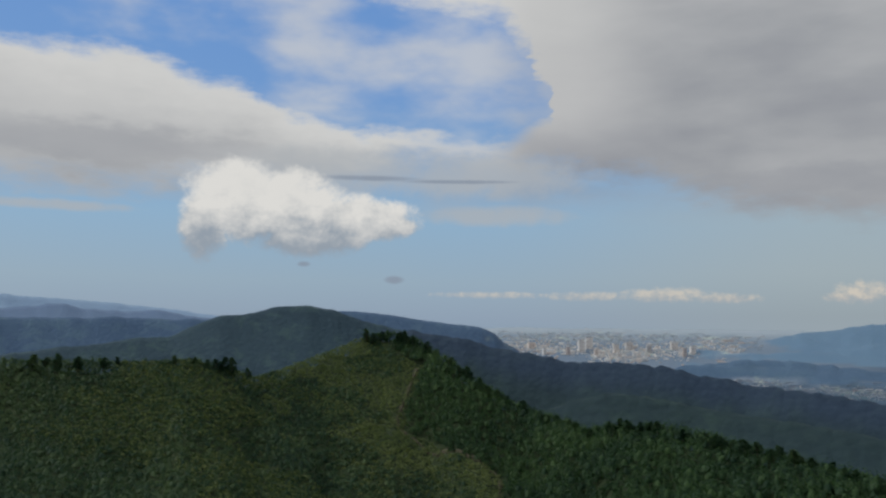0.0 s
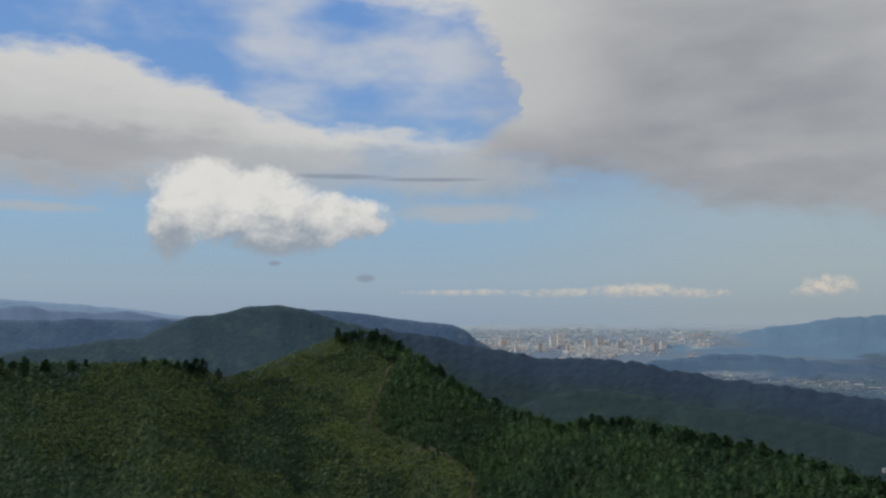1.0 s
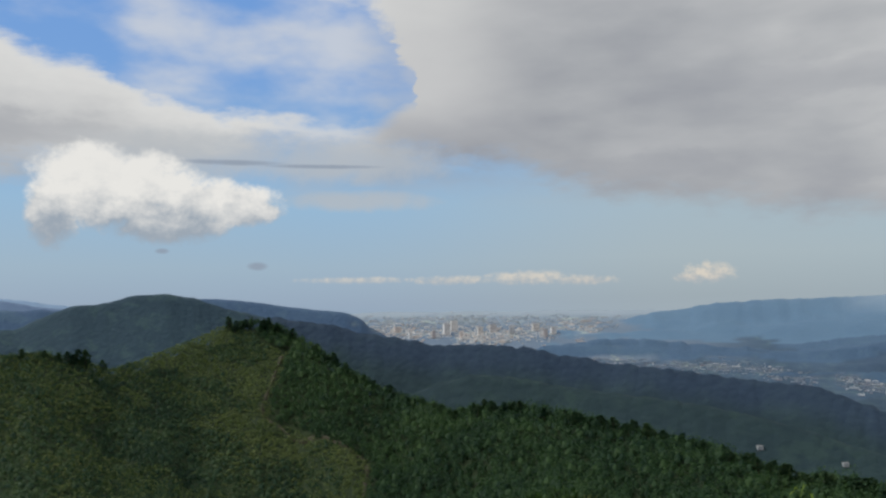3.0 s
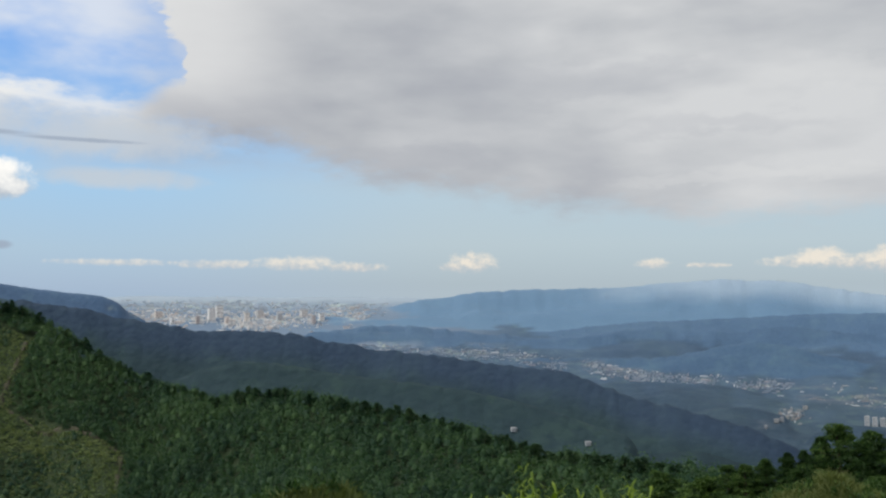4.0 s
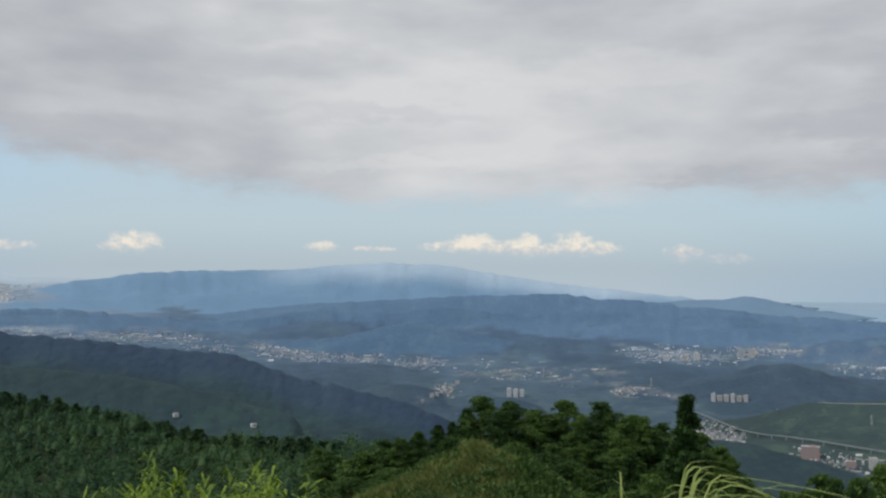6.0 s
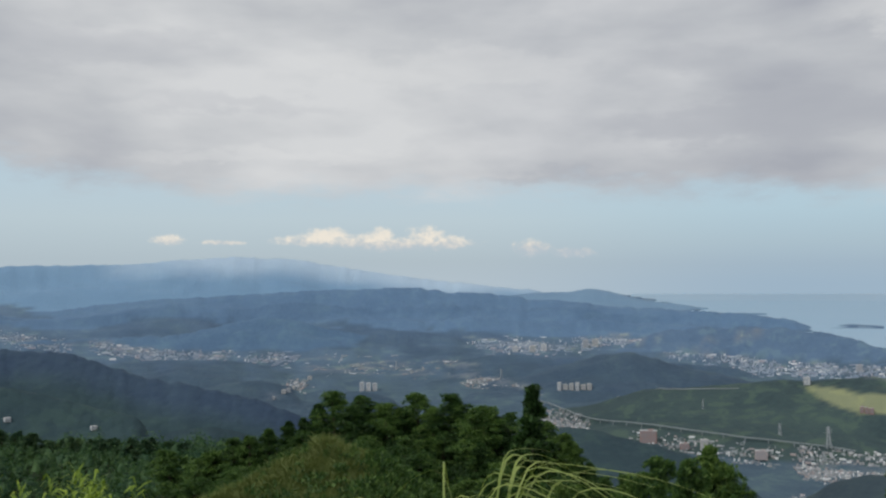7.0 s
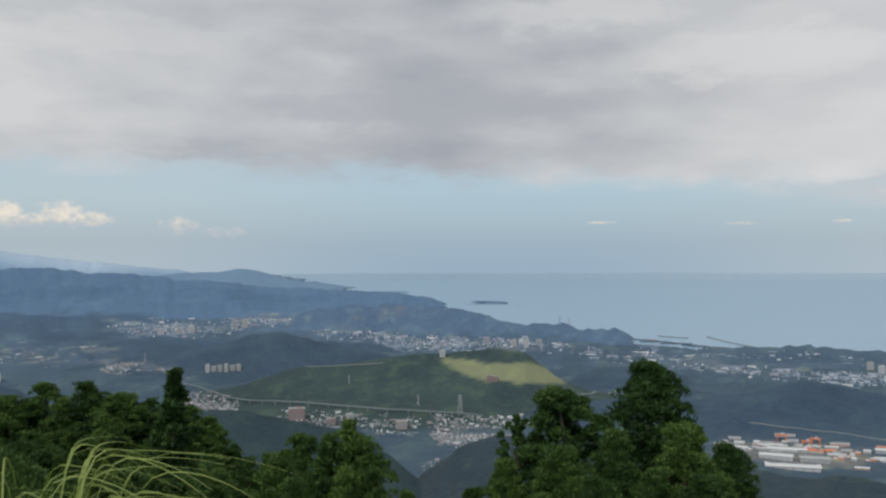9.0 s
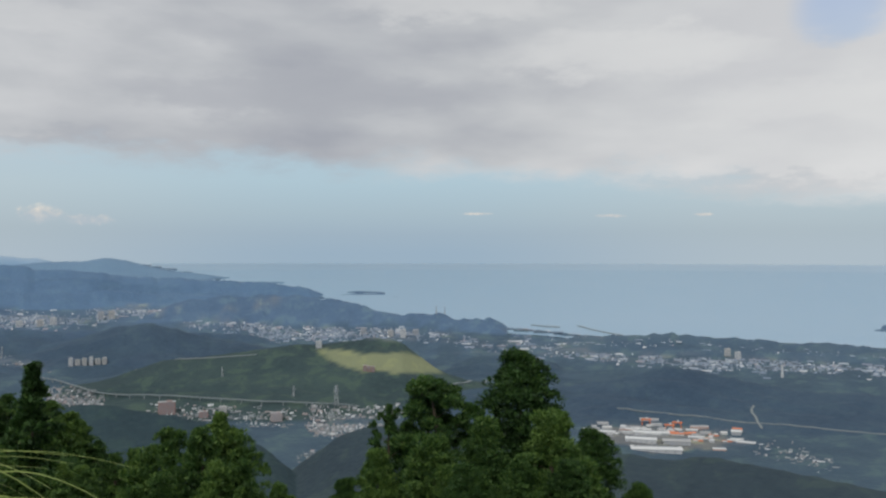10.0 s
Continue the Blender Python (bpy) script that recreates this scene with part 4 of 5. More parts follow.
def build_hill_cover():
    x, y, z, az, r = hill_spots(1.2, -13.6, -76, -1, 5)
    wood = on_wood_side(x, y, az, r)
    near_track = np.min(np.hypot(x[:, None] - TRACK_FINE[None, :, 0], y[:, None] - TRACK_FINE[None, :, 1]), 1)
    rng = np.random.RandomState(21)
    c = np.stack([x, y, z], -1)
    stand = fbm(x / 16, y / 16, 4)
    crest = np.interp(az, HILL.grid, HILL.dr) - r
    spur = np.minimum(near_track, np.where((az > -57) & (az < -47), np.maximum(crest, 0) * 0.7, 99))
    grassy = ~wood & (spur * (0.5 + rng.rand(len(x)) * 1.0) < 9 + 60 * stand)
    pick = rng.rand(len(x))
    for name, keep, lo, hi, per, leaf, mat, label, cat in (
            ("scrub", ~wood & ~grassy & (near_track > 0.55), 0.42, 1.55, 34, 0.22, M_SCRUB, "dense olive green scrub covering the hillside", "shrubs"),
            ("woodland", wood & (near_track > 0.7) & (pick < 0.62), 0.6, 1.75, 60, 0.27, M_WOOD, "dark green broadleaf woodland covering the hillside", "woods")):
        p = c[keep]
        rad = lo + (hi - lo) * np.clip(rng.rand(len(p)) ** 2.2 * 0.8 + stand[keep] * 1.2 + 0.12, 0, 1)
        near = near_track[keep]
        rad = rad * np.clip(0.45 + near / 9, 0.5, 1)
        p = p + np.stack([0 * rad, 0 * rad, rad * (0.25 if name == "scrub" else 0.9)], -1)
        tall = 0.95 if name == "scrub" else 1.35
        v, f = join([clump_leaves(p, rad, per, leaf, rng, tall, 1.3, True, rough=0.75), domes(p, rad * 0.66, rng, tall)])
        tagged(new(name, mesh_of(name, v, f, [mat], None, True)), label, cat, kind="stuff")
    low = ~wood & (near_track > 0.5) & (grassy | (stand < -0.07))
    p = np.repeat(c[low], 3, 0) + rng.normal(size=(3 * int(low.sum()), 3)) * np.array([0.6, 0.6, 0.06])
    v, f = clump_leaves(p, 0.25 + 0.45 * rng.rand(len(p)) ** 2, 14, 0.22, rng, 1.0, 2.2, True)
    tagged(new("hill_grass", mesh_of("hill_grass", v, f, [M_TURF])), "yellow-green tall grass along the hill spur", "grass", kind="stuff")


build_hill_cover()


# single trees along the skyline of the near hill
FAR_TREES = [tree_meshes(100 + i, 6.0, 1.5, 44, 34, 0.26, "cone" if i % 3 else "round", leaves=M_SCRUB) for i in range(5)]


def skyline_trees():
    rng = np.random.RandomState(31)
    spots = [(-70.0, -1.25), (-69.3, -1.4), (-68.7, -1.2), (-67.6, -1.35), (-66.2, -1.4), (-65.4, -1.35), (-62.2, -1.25), (-61.0, -1.35), (-60.3, -1.5), (-59.7, -1.45), (-59.25, -1.35), (-58.75, -1.4), (-57.8, -2.0)]
    for a in np.arange(-50.5, -8.0, 0.34):
        e = float(np.interp(a, HILL.grid, HILL.el))
        spots.append((a + rng.normal() * 0.2, e - 0.17 + rng.rand() ** 2 * 0.36))
    for a in np.arange(-49.5, -44, 0.45):
        e = float(np.interp(a, HILL.grid, HILL.el))
        spots.append((a + rng.normal() * 0.2, e - 0.35 - rng.rand() * 0.6))
    for a, e in spots:
        R = float(np.interp(a, HILL.grid, HILL.dr)) - 1.0 - rng.rand() * 5
        left = a < -53
        m = scaled(a, R, e, 6.0, rng.rand() * 6.3, 1.5 + 0.8 * rng.rand(), 0.4, 1.3)
        tree(FAR_TREES[3 * rng.randint(2) if left or rng.rand() < 0.7 else rng.randint(5)], m, "dark green tree on the crest of the hill", "tree", "trees along the hill crest")


skyline_trees()

# trees of the crest before the valley, and the tall spire among them
MID_TREES = [tree_meshes(200 + i, 5.0, 1.5 + 0.15 * (i % 3), 150, 85, 0.066, "round" if i < 4 else "cone", 0.12) for i in range(6)]
SPIRE = tree_meshes(230, 7.0, 1.45, 170, 90, 0.075, "cone", 0.08)


def crest_trees():
    rng = np.random.RandomState(41)
    tops = [(-9, -9.6), (-7.5, -9.5), (-5.6, -9.0), (-4.6, -8.7), (-3.5, -8.35), (-2.3, -8.0), (-1.5, -7.8), (-0.5, -7.3), (0.55, -6.75), (1.6, -7.3), (2.65, -7.0), (3.8, -7.3), (4.7, -7.35),
            (5.7, -6.9), (6.7, -7.2), (7.8, -6.95), (8.6, -7.2), (9.7, -7.25), (10.6, -7.5), (11.4, -7.5), (13.6, -8.4), (14.5, -9.0), (15.3, -9.6), (16.3, -10.6), (17.2, -11.3)]
    for a, e in tops:
        if a not in (0.55, 2.65, 5.7, 7.8):
            e -= 0.15 + 0.45 * rng.rand()
        r = float(np.interp(a, [-10, 20], [64, 52])) - rng.rand() * 3
        tree(MID_TREES[rng.randint(6)], scaled(a, r, e, 5.0, rng.rand() * 6.3, 1.5 + 0.7 * rng.rand(), 0.3), "dark green broadleaf tree on the crest", "tree", "trees on the crest")
    for k in range(75):
        a = -8 + 26 * rng.rand()
        f = rng.rand()
        r = 62 - 20 * f - 0.3 * a
        e_top = float(np.interp(a, [-9, -5, 0, 12, 15, 18], [-9.7, -9, -7.4, -7.6, -9.6, -11.9])) - 0.5 - 4.2 * f
        if -5 < a < 2.2 and f > 0.5:
            continue
        tree(MID_TREES[rng.randint(6)], scaled(a, r, e_top, 5.0, rng.rand() * 6.3, 1.6 + 0.6 * rng.rand(), 0.3), "dark green broadleaf tree on the slope", "tree", "trees on the crest")
    tree(SPIRE, scaled(12.55, 42, -6.5, 7.0, 0.4, 1.5), "tall dark conifer with a pointed top", "tree")
    for a, e, r in ((23.1, -9.85, 32), (22.2, -10.7, 31), (24.3, -11.0, 32), (20.4, -10.7, 34), (19.4, -11.6, 35), (18.5, -11.7, 36), (21.4, -11.9, 31), (24.6, -12.6, 30), (23.2, -12.6, 29), (19.9, -13.2, 30), (26.9, -14.0, 28), (27.8, -14.6, 28)):
        tree(MID_TREES[rng.randint(6)], scaled(a, r, e, 5.0, rng.rand() * 6.3, 1.05, 0.4), "dark green broadleaf tree below the summit", "tree", "trees below the summit")


crest_trees()

# the group of trees close to the summit
NEAR_TREES = [tree_meshes(300 + i, 4.5, 1.15, 360, 150, 0.032, "round", 0.06, 12) for i in range(3)]
AIRY_TREE = tree_meshes(340, 4.5, 1.0, 190, 120, 0.036, "spray", 0.12, 12)
THIN_TREE = tree_meshes(330, 4.5, 0.85, 70, 70, 0.06, "spray", 0.35, 14)


def near_trees():
    rng = np.random.RandomState(51)
    for i, (a, e, r, w) in enumerate(((41.97, -6.4, 17.5, 0.85), (37.3, -7.85, 16.5, 0.85), (35.4, -8.0, 17.0, 0.72), (46.2, -10.9, 16.5, 0.8), (39.4, -10.4, 15.0, 0.8), (43.3, -9.8, 15.2, 0.85),
                                      (36.3, -11.2, 14.5, 0.8), (33.2, -12.2, 15.5, 0.75), (31.0, -13.6, 16.0, 0.7), (48.6, -13.8, 15.5, 0.7), (41.2, -12.4, 13.5, 0.8), (45.0, -12.6, 13.8, 0.8), (38.4, -13.0, 13.0, 0.8))):
        tree(AIRY_TREE if i in (1, 2) else NEAR_TREES[i % 3], scaled(a, r, e, 4.5, rng.rand() * 6.3, w * 1.65, 0.3), "leafy green tree standing just below the summit", "tree", "trees just below the summit")
    tree(THIN_TREE, scaled(33.6, 16.5, -9.3, 4.5, 1.0, 0.8), "thin sparse tree with bare lower limbs", "tree", "trees just below the summit")


near_trees()


def build_meadow():
    """Long grass and low scrub on the two mounds below the summit."""
    rng = np.random.RandomState(61)
    n = 190000
    az = -40 + 52 * rng.rand(n)
    r = 14 + 28 * np.sqrt(rng.rand(n))
    z, who = land(az, r)
    keep = ((who == 1) | (who == 2)) & (np.degrees(np.arctan2(z - EYE_Z, r)) > -14.8)
    az, r, z = az[keep], r[keep], z[keep]
    x, y = r * np.sin(np.radians(az)), r * np.cos(np.radians(az))
    tall = 0.18 + 0.25 * rng.rand(len(x)) + 1.5 * np.maximum(fbm(x / 1.6, y / 1.6, 3), 0)
    lean = rng.normal(size=(len(x), 2)) * 0.38 * tall[:, None]
    w = 0.016 + 0.018 * rng.rand(len(x))
    side = unit(np.stack([np.cos(np.radians(az)), -np.sin(np.radians(az)), 0 * az], -1))
    foot = np.stack([x, y, z - 0.05], -1)
    mid = foot + np.column_stack([lean * 0.4, tall * 0.62])
    tip = foot + np.column_stack([lean * 1.2, tall])
    verts = np.stack([foot - side * w[:, None], foot + side * w[:, None], mid + side * w[:, None] * 0.8, mid - side * w[:, None] * 0.8, tip], 1)
    k = np.arange(len(x)) * 5
    f = np.concatenate([np.stack([k, k + 1, k + 2], -1), np.stack([k, k + 2, k + 3], -1), np.stack([k + 3, k + 2, k + 4], -1)])
    tagged(new("meadow_grass", mesh_of("meadow_grass", verts.reshape(-1, 3), f, [M_GRASS])), "long yellow-green grass on the mounds", "grass", kind="stuff")
    pick = rng.rand(len(x)) < 0.006 + 0.05 * (fbm(x / 3, y / 3, 2) > 0.04 - 0.08 * smooth(az, 0, 5))
    c = np.stack([x, y, z + 0.2], -1)[pick]
    v, f = clump_leaves(c, 0.15 + 0.4 * rng.rand(len(c)) ** 2, 52, 0.10, rng, 0.95, 1.8, tuft=0.5)
    tagged(new("low_scrub", mesh_of("low_scrub", v, f, [M_TREE])), "low olive scrub among the grass", "shrubs", kind="stuff")


build_meadow()


def slope_scrub():
    """Low trees and scrub on the slope between the viewpoint and the woods."""
    rng = np.random.RandomState(66)
    n = 5200
    az, r = -46 + 76 * rng.rand(n), np.sqrt(13.0 ** 2 + (66.0 ** 2 - 13.0 ** 2) * rng.rand(n))
    z, who = land(az, r)
    keep = (who != 1) & (who != 2) & (np.degrees(np.arctan2(z - EYE_Z, r)) > -18)
    az, r, z = az[keep], r[keep], z[keep]
    rad = 0.35 + 0.75 * rng.rand(len(r)) ** 2
    c = np.stack([r * np.sin(np.radians(az)), r * np.cos(np.radians(az)), z + rad * 0.5], -1)
    v, f = join([clump_leaves(c, rad, 70, 0.13, rng, 1.2, 1.6, True, rough=0.7, tuft=0.5), domes(c, rad * 0.7, rng, 1.2)])
    tagged(new("slope_scrub", mesh_of("slope_scrub", v, f, [M_TREE])), "dark green scrub covering the slope below the summit", "shrubs", kind="stuff")


slope_scrub()


def shoot_mesh(seed, tall):
    """A soft upright shoot with narrow drooping leaves in pairs along it."""
    rng = np.random.RandomState(seed)
    k = np.linspace(0, 1, 9)
    bend = rng.normal(size=2) * 0.25 * tall
    pts = np.stack([bend[0] * k ** 2, bend[1] * k ** 2, tall * (k - 0.12 * k ** 3)], -1)
    pieces = [tube(pts, 0.006 * (1.05 - k), 4)]
    for h in np.linspace(0.35, 1.0, 60):
        p = np.array([np.interp(h, k, pts[:, i]) for i in range(3)])
        for s in (-1, 1):
            a = rng.rand() * 6.28
            out = np.array([math.cos(a), math.sin(a), 0.15 + 0.3 * rng.rand()])
            n = unit(np.cross(out, [0, 0, 1.0]))
            ln, w = 0.05 + 0.05 * rng.rand(), 0.006 + 0.004 * rng.rand()
            q = [p - n * 0.003, p + n * 0.003, p + out * ln * 0.5 + n * w, p + out * ln * 0.5 - n * w]
            e = p + out * ln * 0.95 + np.array([0, 0, -0.5 * ln * rng.rand()])
            pieces.append((np.array(q), [[0, 1, 2, 3]]))
            pieces.append((np.array([q[3], q[2], e + n * 0.002, e - n * 0.002]), [[0, 1, 2, 3]]))
    v, f = join(pieces)
    return mesh_of("shoot", v, f, [M_FROND])


SHOOTS = [shoot_mesh(400 + i, 1.0) for i in range(6)]


def shoot_bushes():
    rng = np.random.RandomState(71)
    for az, r, top, n in ((-20.5, 4.6, -11.2, 60), (-18.6, 4.4, -10.8, 100), (-16.6, 4.6, -10.6, 110), (-15.2, 4.7, -10.2, 84), (-12.8, 4.5, -11.0, 96), (-10.6, 4.4, -11.4, 70), (-8.6, 4.5, -11.6, 36)):
        base = place(az, r)
        ob = new("bush")
        ob.location = base
        zt = (r - ARM) * math.tan(radians(top)) + EYE_Z - base.z
        for i in range(n):
            s = part("shoot", SHOOTS[rng.randint(6)], ob)
            d = rng.normal(size=2) * 0.15
            k = zt * (1.12 - 0.5 * rng.rand())
            s.matrix_basis = Matrix.Translation((d[0], d[1], -0.03)) @ Euler((rng.normal() * 0.26, rng.normal() * 0.26, rng.rand() * 6.3)).to_matrix().to_4x4() @ Matrix.Diagonal((0.8, 0.8, k, 1))
        tagged(ob, "bright yellow-green leafy bush beside the viewpoint", "bush", "bushes beside the viewpoint")


shoot_bushes()


def blade_mesh(reach, rise, droop, width, seed):
    """One long arching grass blade with a folded middle, growing from the origin along +x."""
    k = np.linspace(0, 1, 16)
    rng = np.random.RandomState(seed)
    x = reach * k ** 1.7
    z = np.where(k < 0.6, rise * (1 - (1 - np.minimum(k, 0.6) / 0.6) ** 2.2), rise - droop * (np.maximum(k - 0.6, 0) / 0.4) ** 2)
    y = 0.05 * reach * np.sin(k * 3 + seed)
    w = width * np.clip(1.15 - k, 0.03, 1) ** 0.6 * np.minimum(1, 0.5 + k * 2)
    c = np.stack([x, y, z], -1)
    side = np.array([0.25, 1.0, 0.15]) / 1.05
    rows = [c - side * w[:, None], c + np.array([0, 0, -0.35]) * w[:, None], c + side * w[:, None]]
    verts = np.concatenate(rows)
    n = len(k)
    i = np.arange(n - 1)
    f = np.concatenate([np.stack([a * n + i, a * n + i + 1, (a + 1) * n + i + 1, (a + 1) * n + i], -1) for a in (0, 1)])
    return mesh_of("blade", verts, f, [M_BLADE], None, True)


def silver_grass():
    rng = np.random.RandomState(81)
    for az, r, count in ((7.2, 3.0, 14), (8.6, 2.95, 18), (10.2, 3.05, 14)):
        base = place(az, r)
        ob = new("grass_clump")
        ob.location = base
        zt = (r - ARM) * math.tan(radians(-10.5)) + EYE_Z - base.z
        for i in range(count):
            rise = zt * (0.92 + 0.09 * rng.rand())
            b = part("blade", blade_mesh(0.22 + 0.38 * rng.rand(), rise, 0.03 + 0.2 * rng.rand(), 0.0025 + 0.008 * rng.rand() ** 2, i), ob)
            turn = radians(-az) + rng.normal() * 0.55 + (math.pi if rng.rand() < 0.12 else 0)
            b.matrix_basis = Matrix.Translation((rng.normal() * 0.05, rng.normal() * 0.05, -0.03)) @ Matrix.Rotation(turn, 4, "Z")
        tagged(ob, "clump of long arching silver grass blades", "grass", "grass clumps at the viewpoint")


silver_grass()


# ---- buildings, roads and works in the valley ----
VIEW_AZ = np.arange(-46, 66, 0.25)
VIEW_R = np.geomspace(700, 4950, 800)
_A, _R = np.meshgrid(VIEW_AZ, VIEW_R, indexing="ij")
VIEW_Z, VIEW_WHO = land(_A, _R)
VIEW_EL = np.maximum.accumulate(np.degrees(np.arctan2(VIEW_Z - EYE_Z, _R)), axis=1)


def seat(az, el):
    """Distance and height of the land met by the line of sight at (az, el)."""
    i = int(np.clip(round((az - VIEW_AZ[0]) / 0.25), 0, len(VIEW_AZ) - 1))
    j = int(np.clip(np.searchsorted(VIEW_EL[i], el), 0, len(VIEW_R) - 1))
    return float(VIEW_R[j]), float(VIEW_Z[i, j])


FLOOR_EL = np.degrees(np.arctan2(floor_z(_A, _R) - EYE_Z, _R))
PAST = np.searchsorted(VIEW_R, 1500)


def lot(az, el, rng):
    """A building lot on the valley floor near that line of sight: distance and height."""
    i = int(np.clip((az - VIEW_AZ[0]) / 0.25, 0, len(VIEW_AZ) - 2))
    r = float(np.interp(el, FLOOR_EL[i, PAST:], VIEW_R[PAST:])) * (1 + 0.012 * rng.normal())
    f = (az - VIEW_AZ[i]) / 0.25
    z = (1 - f) * np.interp(r, VIEW_R, VIEW_Z[i]) + f * np.interp(r, VIEW_R, VIEW_Z[i + 1])
    j = min(int(np.searchsorted(VIEW_R, r)), len(VIEW_R) - 1)
    open_land = all(k < 0 or RIDGES[k].name == "lawn_hill" for k in (VIEW_WHO[i, j], VIEW_WHO[i + 1, j]))
    return (r, float(z)) if open_land and z - float(floor_z(np.array(az), np.array(r))) < 16 else (9999.0, 0.0)


def on_hill(az, el, hills):
    """A building lot on the face of one of the named hills."""
    i = int(np.clip(round((az - VIEW_AZ[0]) / 0.25), 0, len(VIEW_AZ) - 1))
    j = int(np.clip(np.searchsorted(VIEW_EL[i], el), 0, len(VIEW_R) - 1))
    k = VIEW_WHO[i, j]
    return (float(VIEW_R[j]), float(VIEW_Z[i, j]) - 4.0) if k >= 0 and RIDGES[k].name in hills else (9999.0, 0.0)


def plaster(name, stops, rough=0.85):
    m, n, b = material(name, rough, 0.3)
    geo = m.node_tree.nodes.new("ShaderNodeNewGeometry")
    info = m.node_tree.nodes.new("ShaderNodeObjectInfo")
    f = n.math("FRACT", n.math("ADD", geo.outputs["Random Per Island"], info.outputs["Random"]))
    stain = n.noise(geo.outputs["Position"], 0.15, 4, 0.6)
    col = n.ramp(f, stops, "CONSTANT")
    n.link(n.mix(n.math("MULTIPLY", stain, 0.15), col, (0.3, 0.31, 0.32, 1)), b.inputs["Base Color"])
    return m


def plain(name, c, rough=0.8, wear=0.25, scale=0.3):
    m, n, b = material(name, rough, 0.3)
    pos = m.node_tree.nodes.new("ShaderNodeNewGeometry").outputs["Position"]
    n.link(n.mix(n.math("MULTIPLY", n.noise(pos, scale, 5, 0.6), wear * 2), rgb(c), rgb([v * 0.6 for v in c])), b.inputs["Base Color"])
    return m


M_TOWN = plaster("town_walls", [(0.0, (0.20, 0.22, 0.24)), (0.25, (0.34, 0.35, 0.37)), (0.42, (0.25, 0.25, 0.26)), (0.56, (0.58, 0.60, 0.62)), (0.72, (0.23, 0.26, 0.28)), (0.90, (0.31, 0.27, 0.27))])
M_CITY = plaster("city_walls", [(0.0, (0.52, 0.55, 0.58)), (0.22, (0.66, 0.65, 0.65)), (0.42, (0.82, 0.79, 0.75)), (0.58, (0.58, 0.52, 0.50)), (0.68, (0.88, 0.87, 0.85)), (0.90, (0.74, 0.66, 0.61))])
# far town and outer city walls have blue haze mixed into their colours
M_HAZYTOWN = plaster("hazed_town_walls", [(0.0, (0.20, 0.26, 0.34)), (0.3, (0.28, 0.33, 0.41)), (0.5, (0.24, 0.27, 0.34)), (0.58, (0.42, 0.47, 0.53)), (0.74, (0.24, 0.29, 0.36)), (0.86, (0.35, 0.34, 0.38)), (0.92, (0.64, 0.66, 0.69))])
M_HAZY = plaster("hazed_city_walls", [(0.0, (0.40, 0.47, 0.54)), (0.4, (0.46, 0.51, 0.56)), (0.65, (0.56, 0.57, 0.60)), (0.85, (0.62, 0.61, 0.61))])
M_SHED = plaster("shed_metal", [(0.0, (0.42, 0.44, 0.46)), (0.35, (0.32, 0.34, 0.36)), (0.6, (0.50, 0.51, 0.51)), (0.85, (0.42, 0.27, 0.22))], 0.5)


M_BRICK = plain("red_brick_tiles", (0.27, 0.18, 0.17))
M_CREAM = plain("cream_render", (0.40, 0.40, 0.39))
M_WHITE = plain("white_render", (0.48, 0.50, 0.52))
M_GREYW = plain("grey_render", (0.33, 0.35, 0.38))
M_DUN = plain("dun_render", (0.36, 0.31, 0.31))
M_ROOF = plain("grey_roof", (0.36, 0.37, 0.38))
M_GLASS = plain("dark_windows", (0.22, 0.25, 0.28), 0.25)
M_ORANGE = plain("orange_steel", (0.62, 0.20, 0.09), 0.5)
M_STEEL = plain("galvanised_steel", (0.36, 0.39, 0.41), 0.5)
M_CONC = plain("concrete_deck", (0.20, 0.23, 0.24))
M_ROAD = plain("pale_road", (0.20, 0.23, 0.24))
M_PALE = plain("pale_metal_roof", (0.58, 0.60, 0.61), 0.5)


def boxes(items):
    """Joined small houses: rows of x, y, z, width, depth, height, turn, with a low hipped roof each."""
    a = np.asarray(items, float)
    n = len(a)
    ux, uy = np.cos(a[:, 6]), np.sin(a[:, 6])
    rows = []
    for h, k in ((-0.5, 1.0), (1.0, 1.0), (1.0, 1.06), (1.16, 0.55)):
        for sx, sy in ((-1, -1), (1, -1), (1, 1), (-1, 1)):
            dx, dy = sx * a[:, 3] * 0.5 * k, sy * a[:, 4] * 0.5 * k
            rows.append(np.stack([a[:, 0] + dx * ux - dy * uy, a[:, 1] + dx * uy + dy * ux, a[:, 2] + a[:, 5] * h], -1))
    verts = np.stack(rows, 1).reshape(-1, 3)
    one = []
    for k in (0, 4, 8):
        one += [[k + i, k + (i + 1) % 4, k + 4 + (i + 1) % 4, k + 4 + i] for i in range(4)]
    one.append([12, 13, 14, 15])
    f = (np.arange(n)[:, None, None] * 16 + np.array(one)[None]).reshape(-1, 4)
    return verts, f


